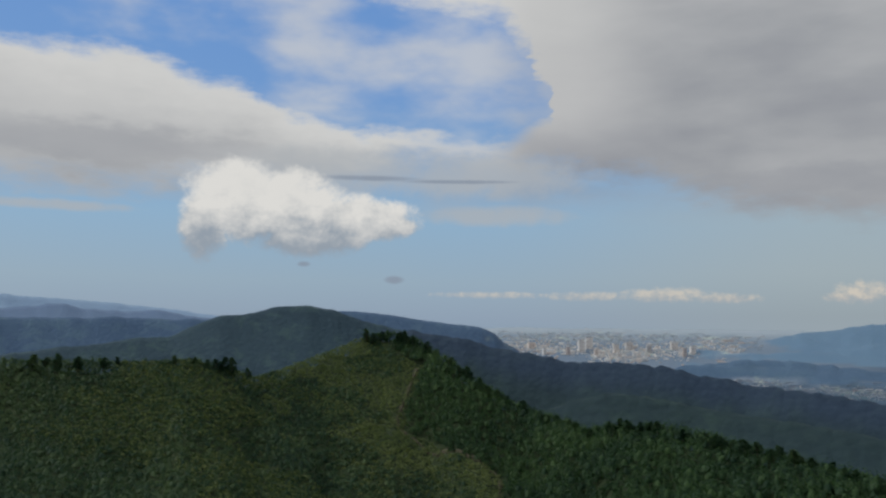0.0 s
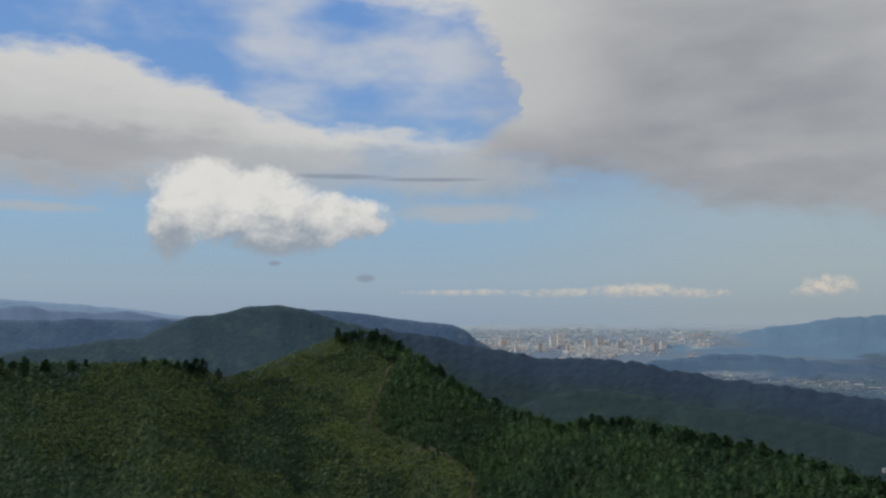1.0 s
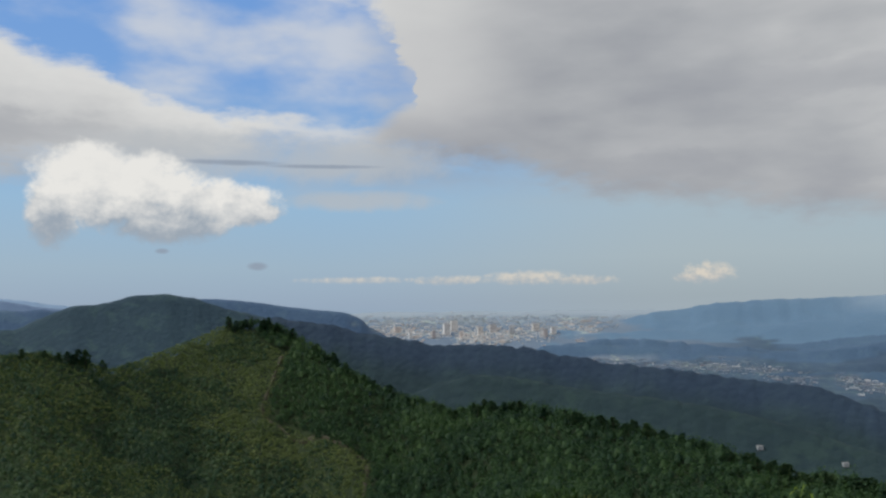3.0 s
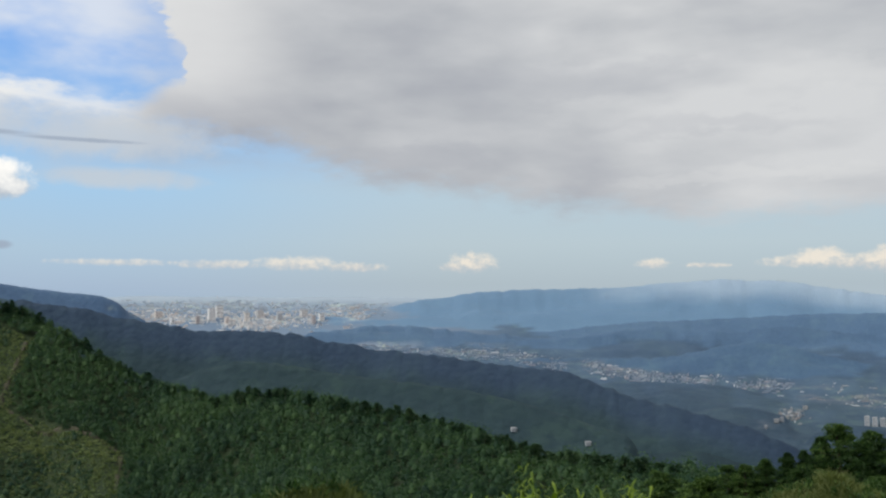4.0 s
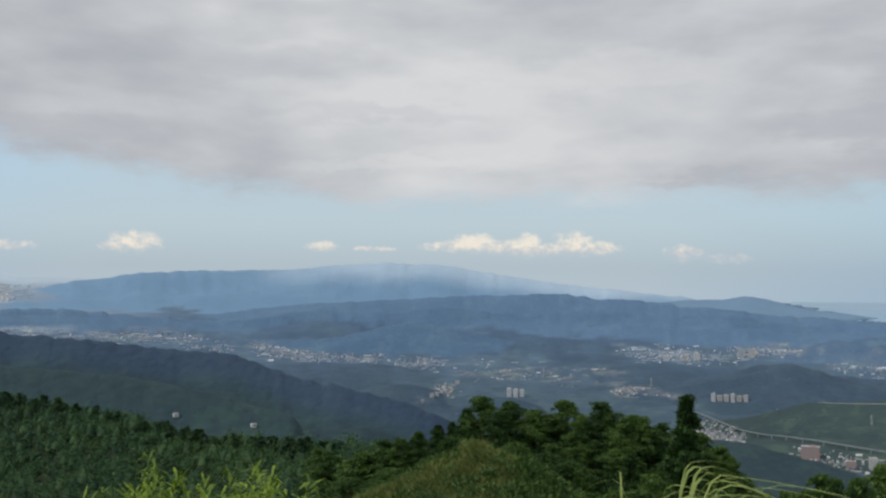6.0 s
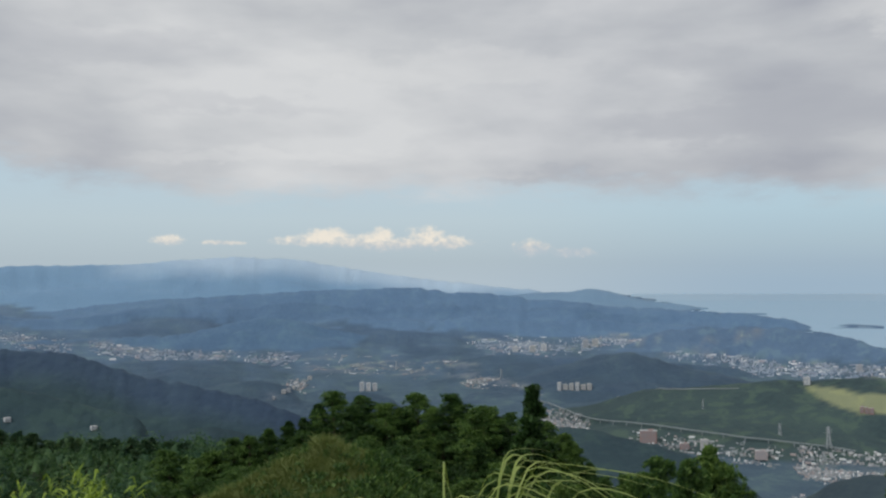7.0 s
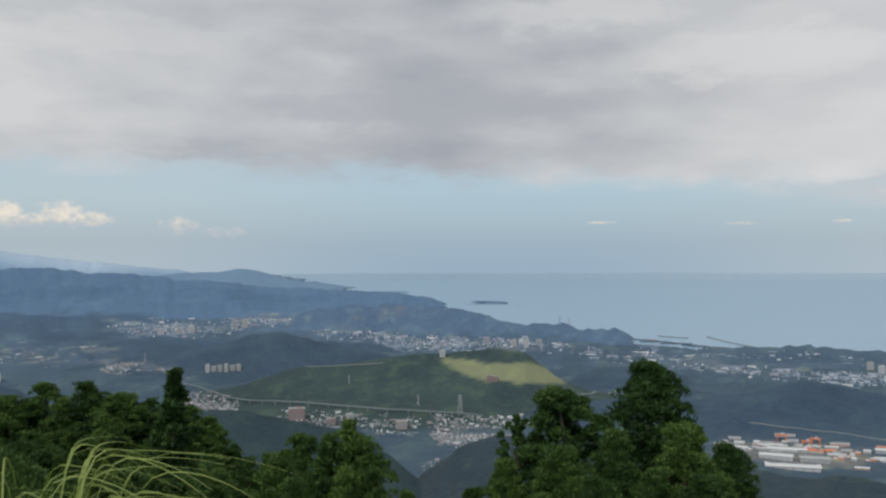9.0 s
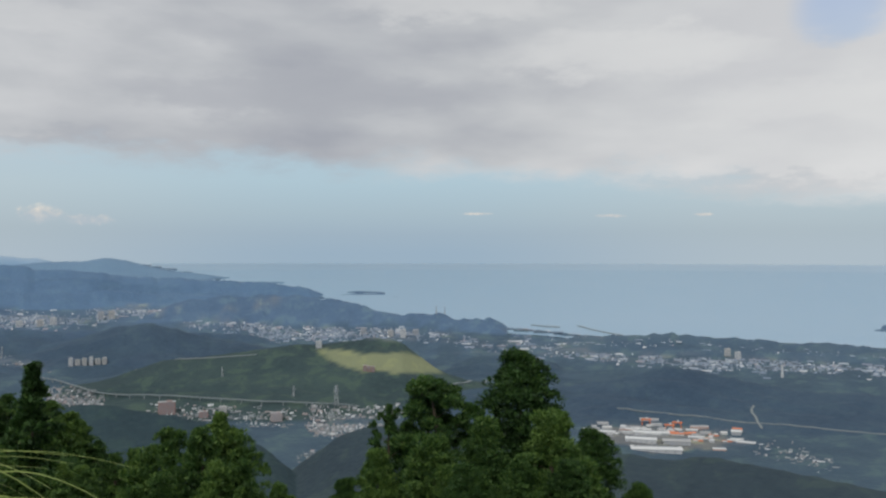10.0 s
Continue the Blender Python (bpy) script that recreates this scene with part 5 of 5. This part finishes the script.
def scatter(line, spread, count, wide, high, rng, clump=0.5, gaps=True, slabs=0.10, hill=()):
    """Houses about a line of (az, el) points; wide and high are visual angles in units of 1/1600 rad."""
    out = []
    pts = np.array(line, float)
    cores = [(rng.rand() * (len(pts) - 1), rng.normal() * 0.6) for _ in range(max(3, count // 14))]
    for _ in range(int(count * 4.6)):
        if rng.rand() < clump:
            k0, off = cores[rng.randint(len(cores))]
            k = np.clip(k0 + rng.normal() * 0.10, 0, len(pts) - 1)
            off = off + rng.normal() * 0.2
        else:
            k, off = rng.rand() * (len(pts) - 1), rng.normal() * 0.6
        az = np.interp(k, np.arange(len(pts)), pts[:, 0]) + rng.normal() * spread[0] * 0.4
        el = np.interp(k, np.arange(len(pts)), pts[:, 1]) + float(np.clip(off, -1.2, 1.2)) * spread[1]
        if gaps and float(fbm(np.array(az * 0.9 + 9), np.array(el * 6.5 + 20), 4)) < -0.06 + 0.08 * rng.rand():
            continue
        r, z = on_hill(az, el, hill) if hill else lot(az, el, rng)
        if r > 4900:
            continue
        u = r / 1600
        w = u * 0.5 * (wide[0] + (wide[1] - wide[0]) * rng.rand() ** 2.6)
        h = u * 0.5 * (high[0] + (high[1] - high[0]) * rng.rand() ** 2.0)
        d = min(w, u * 4.5) * (0.5 + 0.6 * rng.rand())
        if rng.rand() < slabs:
            w, h = min(w, u * 3.0) * 0.7, h * 2.0
        p = place(az, r, z)
        ca, sa = math.cos(radians(az)), math.sin(radians(az))
        if any(abs((p.x - q[0]) * ca - (p.y - q[1]) * sa) < 0.52 * (w + q[3]) and abs((p.x - q[0]) * sa + (p.y - q[1]) * ca) < 0.62 * (d + q[4]) for q in out):
            continue
        out.append((p.x, p.y, p.z, w, d, h, -radians(az) + (0.12 if az < -20 else 0.0) + rng.normal() * 0.12))
    return out


def settlements():
    rng = np.random.RandomState(91)
    def at(key, *rest):
        line, deep = TOWNS[key]
        return scatter(line, (0.6, deep), *rest)

    made = {
        ("city", "M"): at("city", 720, (4, 34), (1.5, 5), rng, 0.4) + at("city_front", 90, (4, 22), (3, 8), rng),
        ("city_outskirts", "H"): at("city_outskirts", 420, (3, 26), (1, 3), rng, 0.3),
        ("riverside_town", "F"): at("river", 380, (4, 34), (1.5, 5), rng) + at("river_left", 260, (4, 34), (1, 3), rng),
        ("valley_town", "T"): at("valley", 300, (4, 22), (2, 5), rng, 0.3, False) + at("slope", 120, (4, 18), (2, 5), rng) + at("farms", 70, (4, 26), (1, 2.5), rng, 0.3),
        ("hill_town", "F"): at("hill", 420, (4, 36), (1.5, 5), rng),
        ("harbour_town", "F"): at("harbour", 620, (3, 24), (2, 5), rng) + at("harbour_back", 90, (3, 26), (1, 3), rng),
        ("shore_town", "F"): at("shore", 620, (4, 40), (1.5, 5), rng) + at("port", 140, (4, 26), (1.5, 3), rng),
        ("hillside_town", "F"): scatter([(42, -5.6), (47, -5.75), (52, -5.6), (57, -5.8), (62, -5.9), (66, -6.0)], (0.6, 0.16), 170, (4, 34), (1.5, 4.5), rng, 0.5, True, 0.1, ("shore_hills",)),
        ("valley_houses", "T"): at("road_houses", 240, (5, 20), (3, 6), rng, 0.6, False) + at("road_left", 90, (4, 18), (3, 5), rng, 0.3, False) + at("road_blocks", 70, (5, 26), (2, 5), rng, 0.4, False)
        + scatter([(27.2, -12.8), (28.9, -12.3)], (0.3, 0.15), 24, (4, 14), (2, 4), rng) + scatter([(20, -7.5), (26, -7.9), (32, -8.8)], (1.2, 0.5), 40, (3, 16), (1.5, 3), rng, 0.2) + scatter([(56, -11.2), (58, -11.6), (60, -12.2)], (0.7, 0.3), 50, (4, 24), (1.5, 3), rng, 0.3),
    }
    text = {"city": "pale sunlit towers and blocks of a distant city", "city_outskirts": "hazy outer blocks of the distant city", "riverside_town": "white and grey houses of a town by the river", "valley_town": "clustered white houses in the valley",
            "hill_town": "pale apartment blocks between wooded hills", "harbour_town": "crowded grey and pink houses near the harbour", "shore_town": "rows of pale houses near the shore", "hillside_town": "pale houses strewn over the coastal hillsides", "valley_houses": "white and grey houses along the valley road"}
    for (name, key), items in made.items():
        v, f = boxes(items)
        tagged(new(name, mesh_of(name, v, f, [{"M": M_CITY, "H": M_HAZY, "T": M_TOWN, "F": M_HAZYTOWN}[key]])), text[name], "houses", kind="stuff")


settlements()


def block_mesh(w, d, h, name="wall", mat=None, bevel=0.0):
    bm = bmesh.new()
    bmesh.ops.create_cube(bm, size=1.0, matrix=Matrix.Translation((0, 0, h / 2)) @ Matrix.Diagonal((w, d, h, 1)))
    if bevel:
        bmesh.ops.bevel(bm, geom=list(bm.edges), offset=bevel, segments=1, affect="EDGES")
    me = bpy.data.meshes.new(name)
    bm.to_mesh(me)
    bm.free()
    if mat:
        me.materials.append(mat)
    return me


def apartment(az, el, wide, high, deep, wall, label, group="", floors=8, turn=0.0, penthouse=True, glass=None):
    """A block of flats: body, bands of windows on every floor, a roof with a stair house."""
    r, z = seat(az, el)
    u = r / 1600
    w, h, d = wide * u, high * u, deep * u
    ob = new("apartment_block")
    ob.matrix_world = Matrix.Translation(place(az, r, z - 0.12 * h)) @ Matrix.Rotation(-radians(az) + turn, 4, "Z")
    h *= 1.12
    part("wall", block_mesh(w, d, h, "wall", wall, 0.01 * w), ob)
    roof = part("roof", block_mesh(w * 1.03, d * 1.03, 0.025 * h, "roof", M_ROOF), ob)
    roof.location.z = h
    if penthouse:
        top = part("stair_house", block_mesh(w * 0.3, d * 0.5, 0.09 * h, "stair_house", wall), roof)
        top.location = (w * 0.15, 0, h * 0.02)
    step = h / (floors + 0.6)
    band = block_mesh(w * 0.86, d * 1.01, step * 0.36, "window_band", glass or M_GLASS)
    for i in range(floors):
        b = part("window_band", band, ob)
        b.location.z = step * (i + 0.55)
    return tagged(ob, label, "building", group)


def landmark_blocks():
    apartment(19.95, -9.62, 28, 19, 14, M_BRICK, "long red-brown tiled apartment block by the road", "", 10)
    apartment(23.25, -9.95, 13, 15, 11, M_CREAM, "cream apartment block by the valley road", "", 8)
    apartment(22.1, -9.98, 15, 10, 12, M_BRICK, "low red-brown apartment block", "", 6)
    apartment(26.5, -10.35, 20, 13, 13, M_DUN, "grey-brown apartment block at the road's end", "", 7)
    for k in range(6):
        apartment(14.55 + k * 0.37, -6.62 + 0.01 * k, 6.0 + (k * 5) % 3, 12 - 2 * ((k * 2) % 3), 9, M_CREAM if k % 3 else M_WHITE, "pale apartment tower in a row of six", "row of apartment towers", 10, 0.1)
    for k in range(3):
        apartment(2.15 + k * 0.40, -6.65, 8, 14 - k, 9, M_WHITE, "white apartment tower beside the woods", "white apartment towers", 9)
    apartment(29.1, -5.95, 10, 11, 10, M_WHITE, "solitary white and pink tower on the hilltop", "", 6)
    for k in range(3):
        apartment(32.0 + k * 0.25, -7.45, 6, 9, 7, M_BRICK, "brown house at the foot of the lawn", "houses at the lawn", 4)
    for k, (a, e) in enumerate(((-3.3, -7.1), (-2.9, -6.95), (-2.5, -6.75), (-2.1, -6.6), (-1.6, -6.3), (-1.2, -6.05))):
        apartment(a + 0.1 * ((k * 5) % 3), e + 0.05 * ((k * 7) % 4), 4.5 + (k * 3) % 4, 4.5 + (k * 5) % 4, 6, M_CREAM if k % 2 else M_GREYW, "pale cream apartment block on the slope", "apartment blocks on the slope", 7)
    for k, (a, h) in enumerate(((-37.95, 13), (-37.1, 20), (-36.65, 19), (-36.2, 10), (-35.0, 13), (-34.2, 12), (-30.9, 13), (-30.4, 12), (-40.2, 10), (-39.4, 10), (-33.0, 10), (-31.5, 11))):
        apartment(a, -1.0 + 0.2 * ((k * 7) % 3), (12 if h > 15 else 6 + 3 * (k % 3)), h, 9, M_CITY, "sunlit tower block in the distant city", "city tower blocks", 9, 0.2, True, M_DUN)
    for k, (a, e) in enumerate(((12.9, -4.25), (13.6, -4.2), (16.2, -3.95), (16.8, -3.95), (11.8, -4.3), (31.9, -5.1), (33.6, -5.3), (34.4, -5.3), (35.2, -5.2), (54.4, -6.3), (55.0, -6.35))):
        apartment(a, e, 10, 10 + k % 4, 9, (M_CREAM, M_WHITE, M_GREYW)[k % 3], "pale apartment block in the hill town", "hill town blocks", 7)
    for a, e in ((-13.75, -8.45), (-18.35, -7.75)):
        apartment(a, e, 9, 6, 8, M_WHITE, "small white house alone on the wooded slope", "houses on the slope", 2, 0.3, False)


landmark_blocks()


def shed(az, el, wide, deep, high, roof_mat, label, turn=0.0):
    """A works shed with a low gabled roof, ridge lights and a row of doors."""
    r, z = seat(az, el)
    u = r / 1600
    w, d, h = wide * u, deep * u, high * u
    ob = new("factory_shed")
    ob.matrix_world = Matrix.Translation(place(az, r, z - 0.3 * h)) @ Matrix.Rotation(-radians(az) + turn, 4, "Z")
    h *= 1.3
    part("wall", block_mesh(w, d, h, "wall", M_SHED), ob)
    g = 0.3 * h
    for s in (-1, 1):
        v = [(-w * 0.52, s * d * 0.53, h * 0.97), (w * 0.52, s * d * 0.53, h * 0.97), (w * 0.52, 0, h + g), (-w * 0.52, 0, h + g)]
        v += [(x, y, q + 0.4) for x, y, q in v]
        f = [(0, 1, 2, 3), (4, 5, 6, 7), (0, 1, 5, 4), (1, 2, 6, 5), (2, 3, 7, 6), (3, 0, 4, 7)]
        slope = part("roof_slope", mesh_of("roof_slope", v, f, [roof_mat]), ob)
    light = part("ridge_light", block_mesh(w * 0.9, d * 0.06, 0.2 * h, "ridge_light", M_GLASS), slope)
    light.location.z = h + g * 0.95
    door = block_mesh(w * 0.05, 0.6, h * 0.55, "door", M_GREYW)
    for k in range(5):
        p = part("door", door, ob)
        p.location = (w * (-0.36 + 0.18 * k), -d * 0.5, 0.23 * h)
    return tagged(ob, label, "shed", "factory sheds")


def gantry(az, el, wide, high):
    r, z = seat(az, el)
    u = r / 1600
    w, h = wide * u, high * u
    ob = new("gantry_crane")
    ob.matrix_world = Matrix.Translation(place(az, r, z - 0.1 * h)) @ Matrix.Rotation(-radians(az), 4, "Z")
    for sx in (-1, 1):
        for sy in (-1, 1):
            leg = part("leg", mesh_of("leg", *tube([(sx * w * 0.5, sy * w * 0.2, 0), (sx * w * 0.42, sy * w * 0.12, h * 0.9)], [0.06 * w, 0.05 * w], 6), [M_ORANGE]), ob)
    beam = part("beam", block_mesh(w * 1.25, w * 0.34, h * 0.2, "beam", M_ORANGE, 0.2), ob)
    beam.location.z = h * 0.85
    cab = part("cab", block_mesh(w * 0.3, w * 0.3, h * 0.22, "cab", M_WHITE), beam)
    cab.location = (w * 0.1, 0, h * 0.2)
    tagged(ob, "orange gantry crane standing in the works yard", "crane", "gantry cranes")


def works():
    rng = np.random.RandomState(95)
    label = "pale metal roofed factory shed in the valley"
    for az, el, w, d, h, m, turn in ((50.2, -12.0, 84, 30, 5, M_PALE, 0.10), (49.3, -11.5, 52, 18, 6, M_PALE, -0.06), (51.4, -11.5, 46, 22, 6, M_ROOF, 0.12), (49.9, -11.05, 60, 16, 5, M_PALE, 0.05), (47.2, -11.1, 30, 14, 4, M_PALE, -0.1), (54.9, -10.8, 16, 9, 6, M_PALE, 0.0)):
        shed(az, el, w, d, h, m, label, turn)
    for k in range(54):
        f = rng.rand()
        az = 46.2 + 9.4 * f
        el = float(np.interp(az, [46, 49, 52, 56], [-11.15, -10.85, -10.95, -11.3])) + rng.normal() * 0.22
        if 48.0 < az < 52.4 and el < -11.2:
            continue
        shed(az, el, 8 + 24 * rng.rand() ** 2, 6 + 8 * rng.rand(), 2.0 + 2.2 * rng.rand(), (M_PALE, M_ROOF, M_SHED, M_ROOF, M_ORANGE)[rng.randint(5) if az > 51 else rng.randint(4)], "small factory shed beside the works yard", rng.normal() * 0.25)
    for az, el in ((49.6, -10.5), (51.45, -10.6), (51.0, -10.75)):
        gantry(az, el, 14, 11)
    for az, el in ((52.2, -10.95), (53.3, -11.15), (46.2, -11.1), (52.7, -11.3), (53.6, -10.95), (54.4, -11.25)):
        r, z = seat(az, el)
        ob = new("stacked_containers")
        ob.matrix_world = Matrix.Translation(place(az, r, z - 1)) @ Matrix.Rotation(-radians(az) + 0.2, 4, "Z")
        for k in range(4):
            c = part("container", block_mesh(9, 4, 2.6, "container", M_ORANGE if k % 3 else M_PALE, 0.2), ob)
            c.location = ((k % 2) * 10 - 5, (k // 2) * 4.6, 0.4 + (k // 3) * 2.6)
        tagged(ob, "orange and white containers stacked in the yard", "containers", "container stacks")


works()


def chimney(az, el, high, wide, label, mat):
    r, z = seat(az, el)
    u = r / 1600
    h, w = high * u, wide * u
    ob = new("chimney")
    ob.matrix_world = Matrix.Translation(place(az, r, z - 2))
    part("shaft", mesh_of("shaft", *tube([(0, 0, 0), (0, 0, h * 0.5), (0, 0, h)], [w * 0.6, w * 0.5, w * 0.42], 12), [mat], None, True), ob)
    rim = part("rim", mesh_of("rim", *tube([(0, 0, h * 0.97), (0, 0, h * 1.01)], [w * 0.5, w * 0.5], 12), [M_GREYW]), ob)
    tagged(ob, label, "chimney")


chimney(57.5, -7.3, 22, 4, "tall white chimney among the shore houses", M_WHITE)
chimney(36.5, -3.85, 14, 1.6, "thin grey chimney on the coastal hill", M_GREYW)
chimney(37.05, -3.85, 13, 1.6, "thin grey chimney on the coastal hill", M_GREYW)


def pylon(az, el, high):
    """A lattice pylon: four legs, bracing and three cross arms."""
    r, z = seat(az, el)
    h = high * r / 1600
    b, t = h * 0.10, h * 0.02
    ob = new("pylon")
    ob.matrix_world = Matrix.Translation(place(az, r, z - 0.5)) @ Matrix.Rotation(-radians(az) + 0.3, 4, "Z")
    q = h * 0.009
    for sx in (-1, 1):
        for sy in (-1, 1):
            part("leg", mesh_of("leg", *tube([(sx * b, sy * b, 0), (sx * t, sy * t, h)], [q * 1.5, q], 4), [M_STEEL]), ob)
    for k in range(6):
        f0, f1 = k / 6, (k + 1) / 6
        w0, w1 = b + (t - b) * f0, b + (t - b) * f1
        for s in (-1, 1):
            part("brace", mesh_of("brace", *tube([(-s * w0, -w0, f0 * h), (s * w1, -w1, f1 * h)], [q * 0.8, q * 0.8], 4), [M_STEEL]), ob)
    for f, w in ((0.72, 0.17), (0.84, 0.14), (0.95, 0.11)):
        part("cross_arm", mesh_of("cross_arm", *tube([(-w * h, 0, f * h), (0, 0, f * h + 0.02 * h), (w * h, 0, f * h)], [q, q * 1.8, q], 4), [M_STEEL]), ob)
    tagged(ob, "grey steel lattice pylon on the valley floor", "pylon", "pylons")


for _az, _el, _h in ((30.2, -9.55, 36), (27.55, -8.95, 20), (23.2, -7.6, 16), (10.9, -5.9, 15), (4.3, -5.4, 16)):
    pylon(_az, _el, _h)


def road(points, wide, label, name, lift=0.0, mat=None):
    """A road along (az, el) points, a slab on the ground, or a deck on piers where it is lifted."""
    plan = []
    for a, e in points:
        r, z = seat(a, e)
        plan.append(place(a, r, z))
    plan = np.array(plan)
    k = np.linspace(0, len(plan) - 1, 12 * len(plan))
    c = np.stack([Ridge.soften(np.interp(k, np.arange(len(plan)), plan[:, i]), 4) for i in range(3)], -1)
    az, r = np.degrees(np.arctan2(c[:, 0], c[:, 1])), np.hypot(c[:, 0], c[:, 1])
    c[:, 2] = np.maximum(Ridge.soften(land(az, r)[0], 4), land(az, r)[0]) + lift + 1.0
    side = unit(np.gradient(c[:, :2], axis=0))[:, ::-1] * np.array([1, -1])
    rows = []
    for s, dz in ((-1, 0), (1, 0), (1, -2.0), (-1, -2.0)):
        rows.append(np.column_stack([c[:, :2] + side * wide * 0.5 * s, c[:, 2] + dz]))
    n = len(c)
    i = np.arange(n - 1)
    f = np.concatenate([np.stack([a * n + i, a * n + i + 1, b * n + i + 1, b * n + i], -1) for a, b in ((0, 1), (1, 2), (2, 3), (3, 0))])
    if not lift:
        tagged(new(name, mesh_of(name, np.concatenate(rows), f, [mat or M_ROAD])), label, "road", kind="structure")
        return
    ob = new(name)
    part("deck", mesh_of("deck", np.concatenate(rows), f, [mat or M_CONC]), ob)
    for j in range(3, n - 2, 5):
        part("pier", mesh_of("pier", *tube([c[j] - [0, 0, lift + 5], c[j] - [0, 0, 1]], [1.1, 1.1], 8), [M_CONC]), ob)
    tagged(ob, label, "viaduct")


road([(12.86, -7.4), (14.05, -7.65), (15.46, -8.4), (17.37, -8.65), (19.57, -8.86), (22.87, -9.15), (26.14, -9.42), (29.96, -9.62), (31.78, -9.85)], 3.6, "long pale concrete viaduct across the valley floor", "viaduct", 9.0)
road([(47.5, -9.55), (51.93, -9.86), (55.76, -10.05), (60.15, -10.18), (64, -10.3)], 5.0, "pale road behind the factory", "road_1")
road([(56.4, -10.4), (56.1, -10.0), (55.75, -9.4), (55.9, -9.05)], 5.0, "pale road climbing into the wooded hill", "road_2")
road([(37.5, -8.3), (38.5, -8.14), (40.17, -7.9), (41.5, -7.8)], 8.0, "pale road at the foot of the lawn hill", "road_3")
road([(18.0, -6.85), (20.5, -6.5), (23.0, -6.45), (25.5, -6.3)], 6.0, "pale road along the open hillside", "road_4")


def breakwater(points):
    c = []
    for a, r in points:
        c.append(np.array(place(a, r, float(np.interp(r, FLOOR_R, FLOOR_Z)) - 2)))
    ob = new("breakwater", mesh_of("breakwater", *tube(c, [3.5] * len(c), 6), [M_CONC]))
    tagged(ob, "low concrete breakwater at the harbour mouth", "breakwater")


breakwater([(42.5, 3330), (43.5, 3310), (44.3, 3300)])
breakwater([(45.4, 3330), (46.3, 3270), (47.6, 3210), (48.2, 3190)])
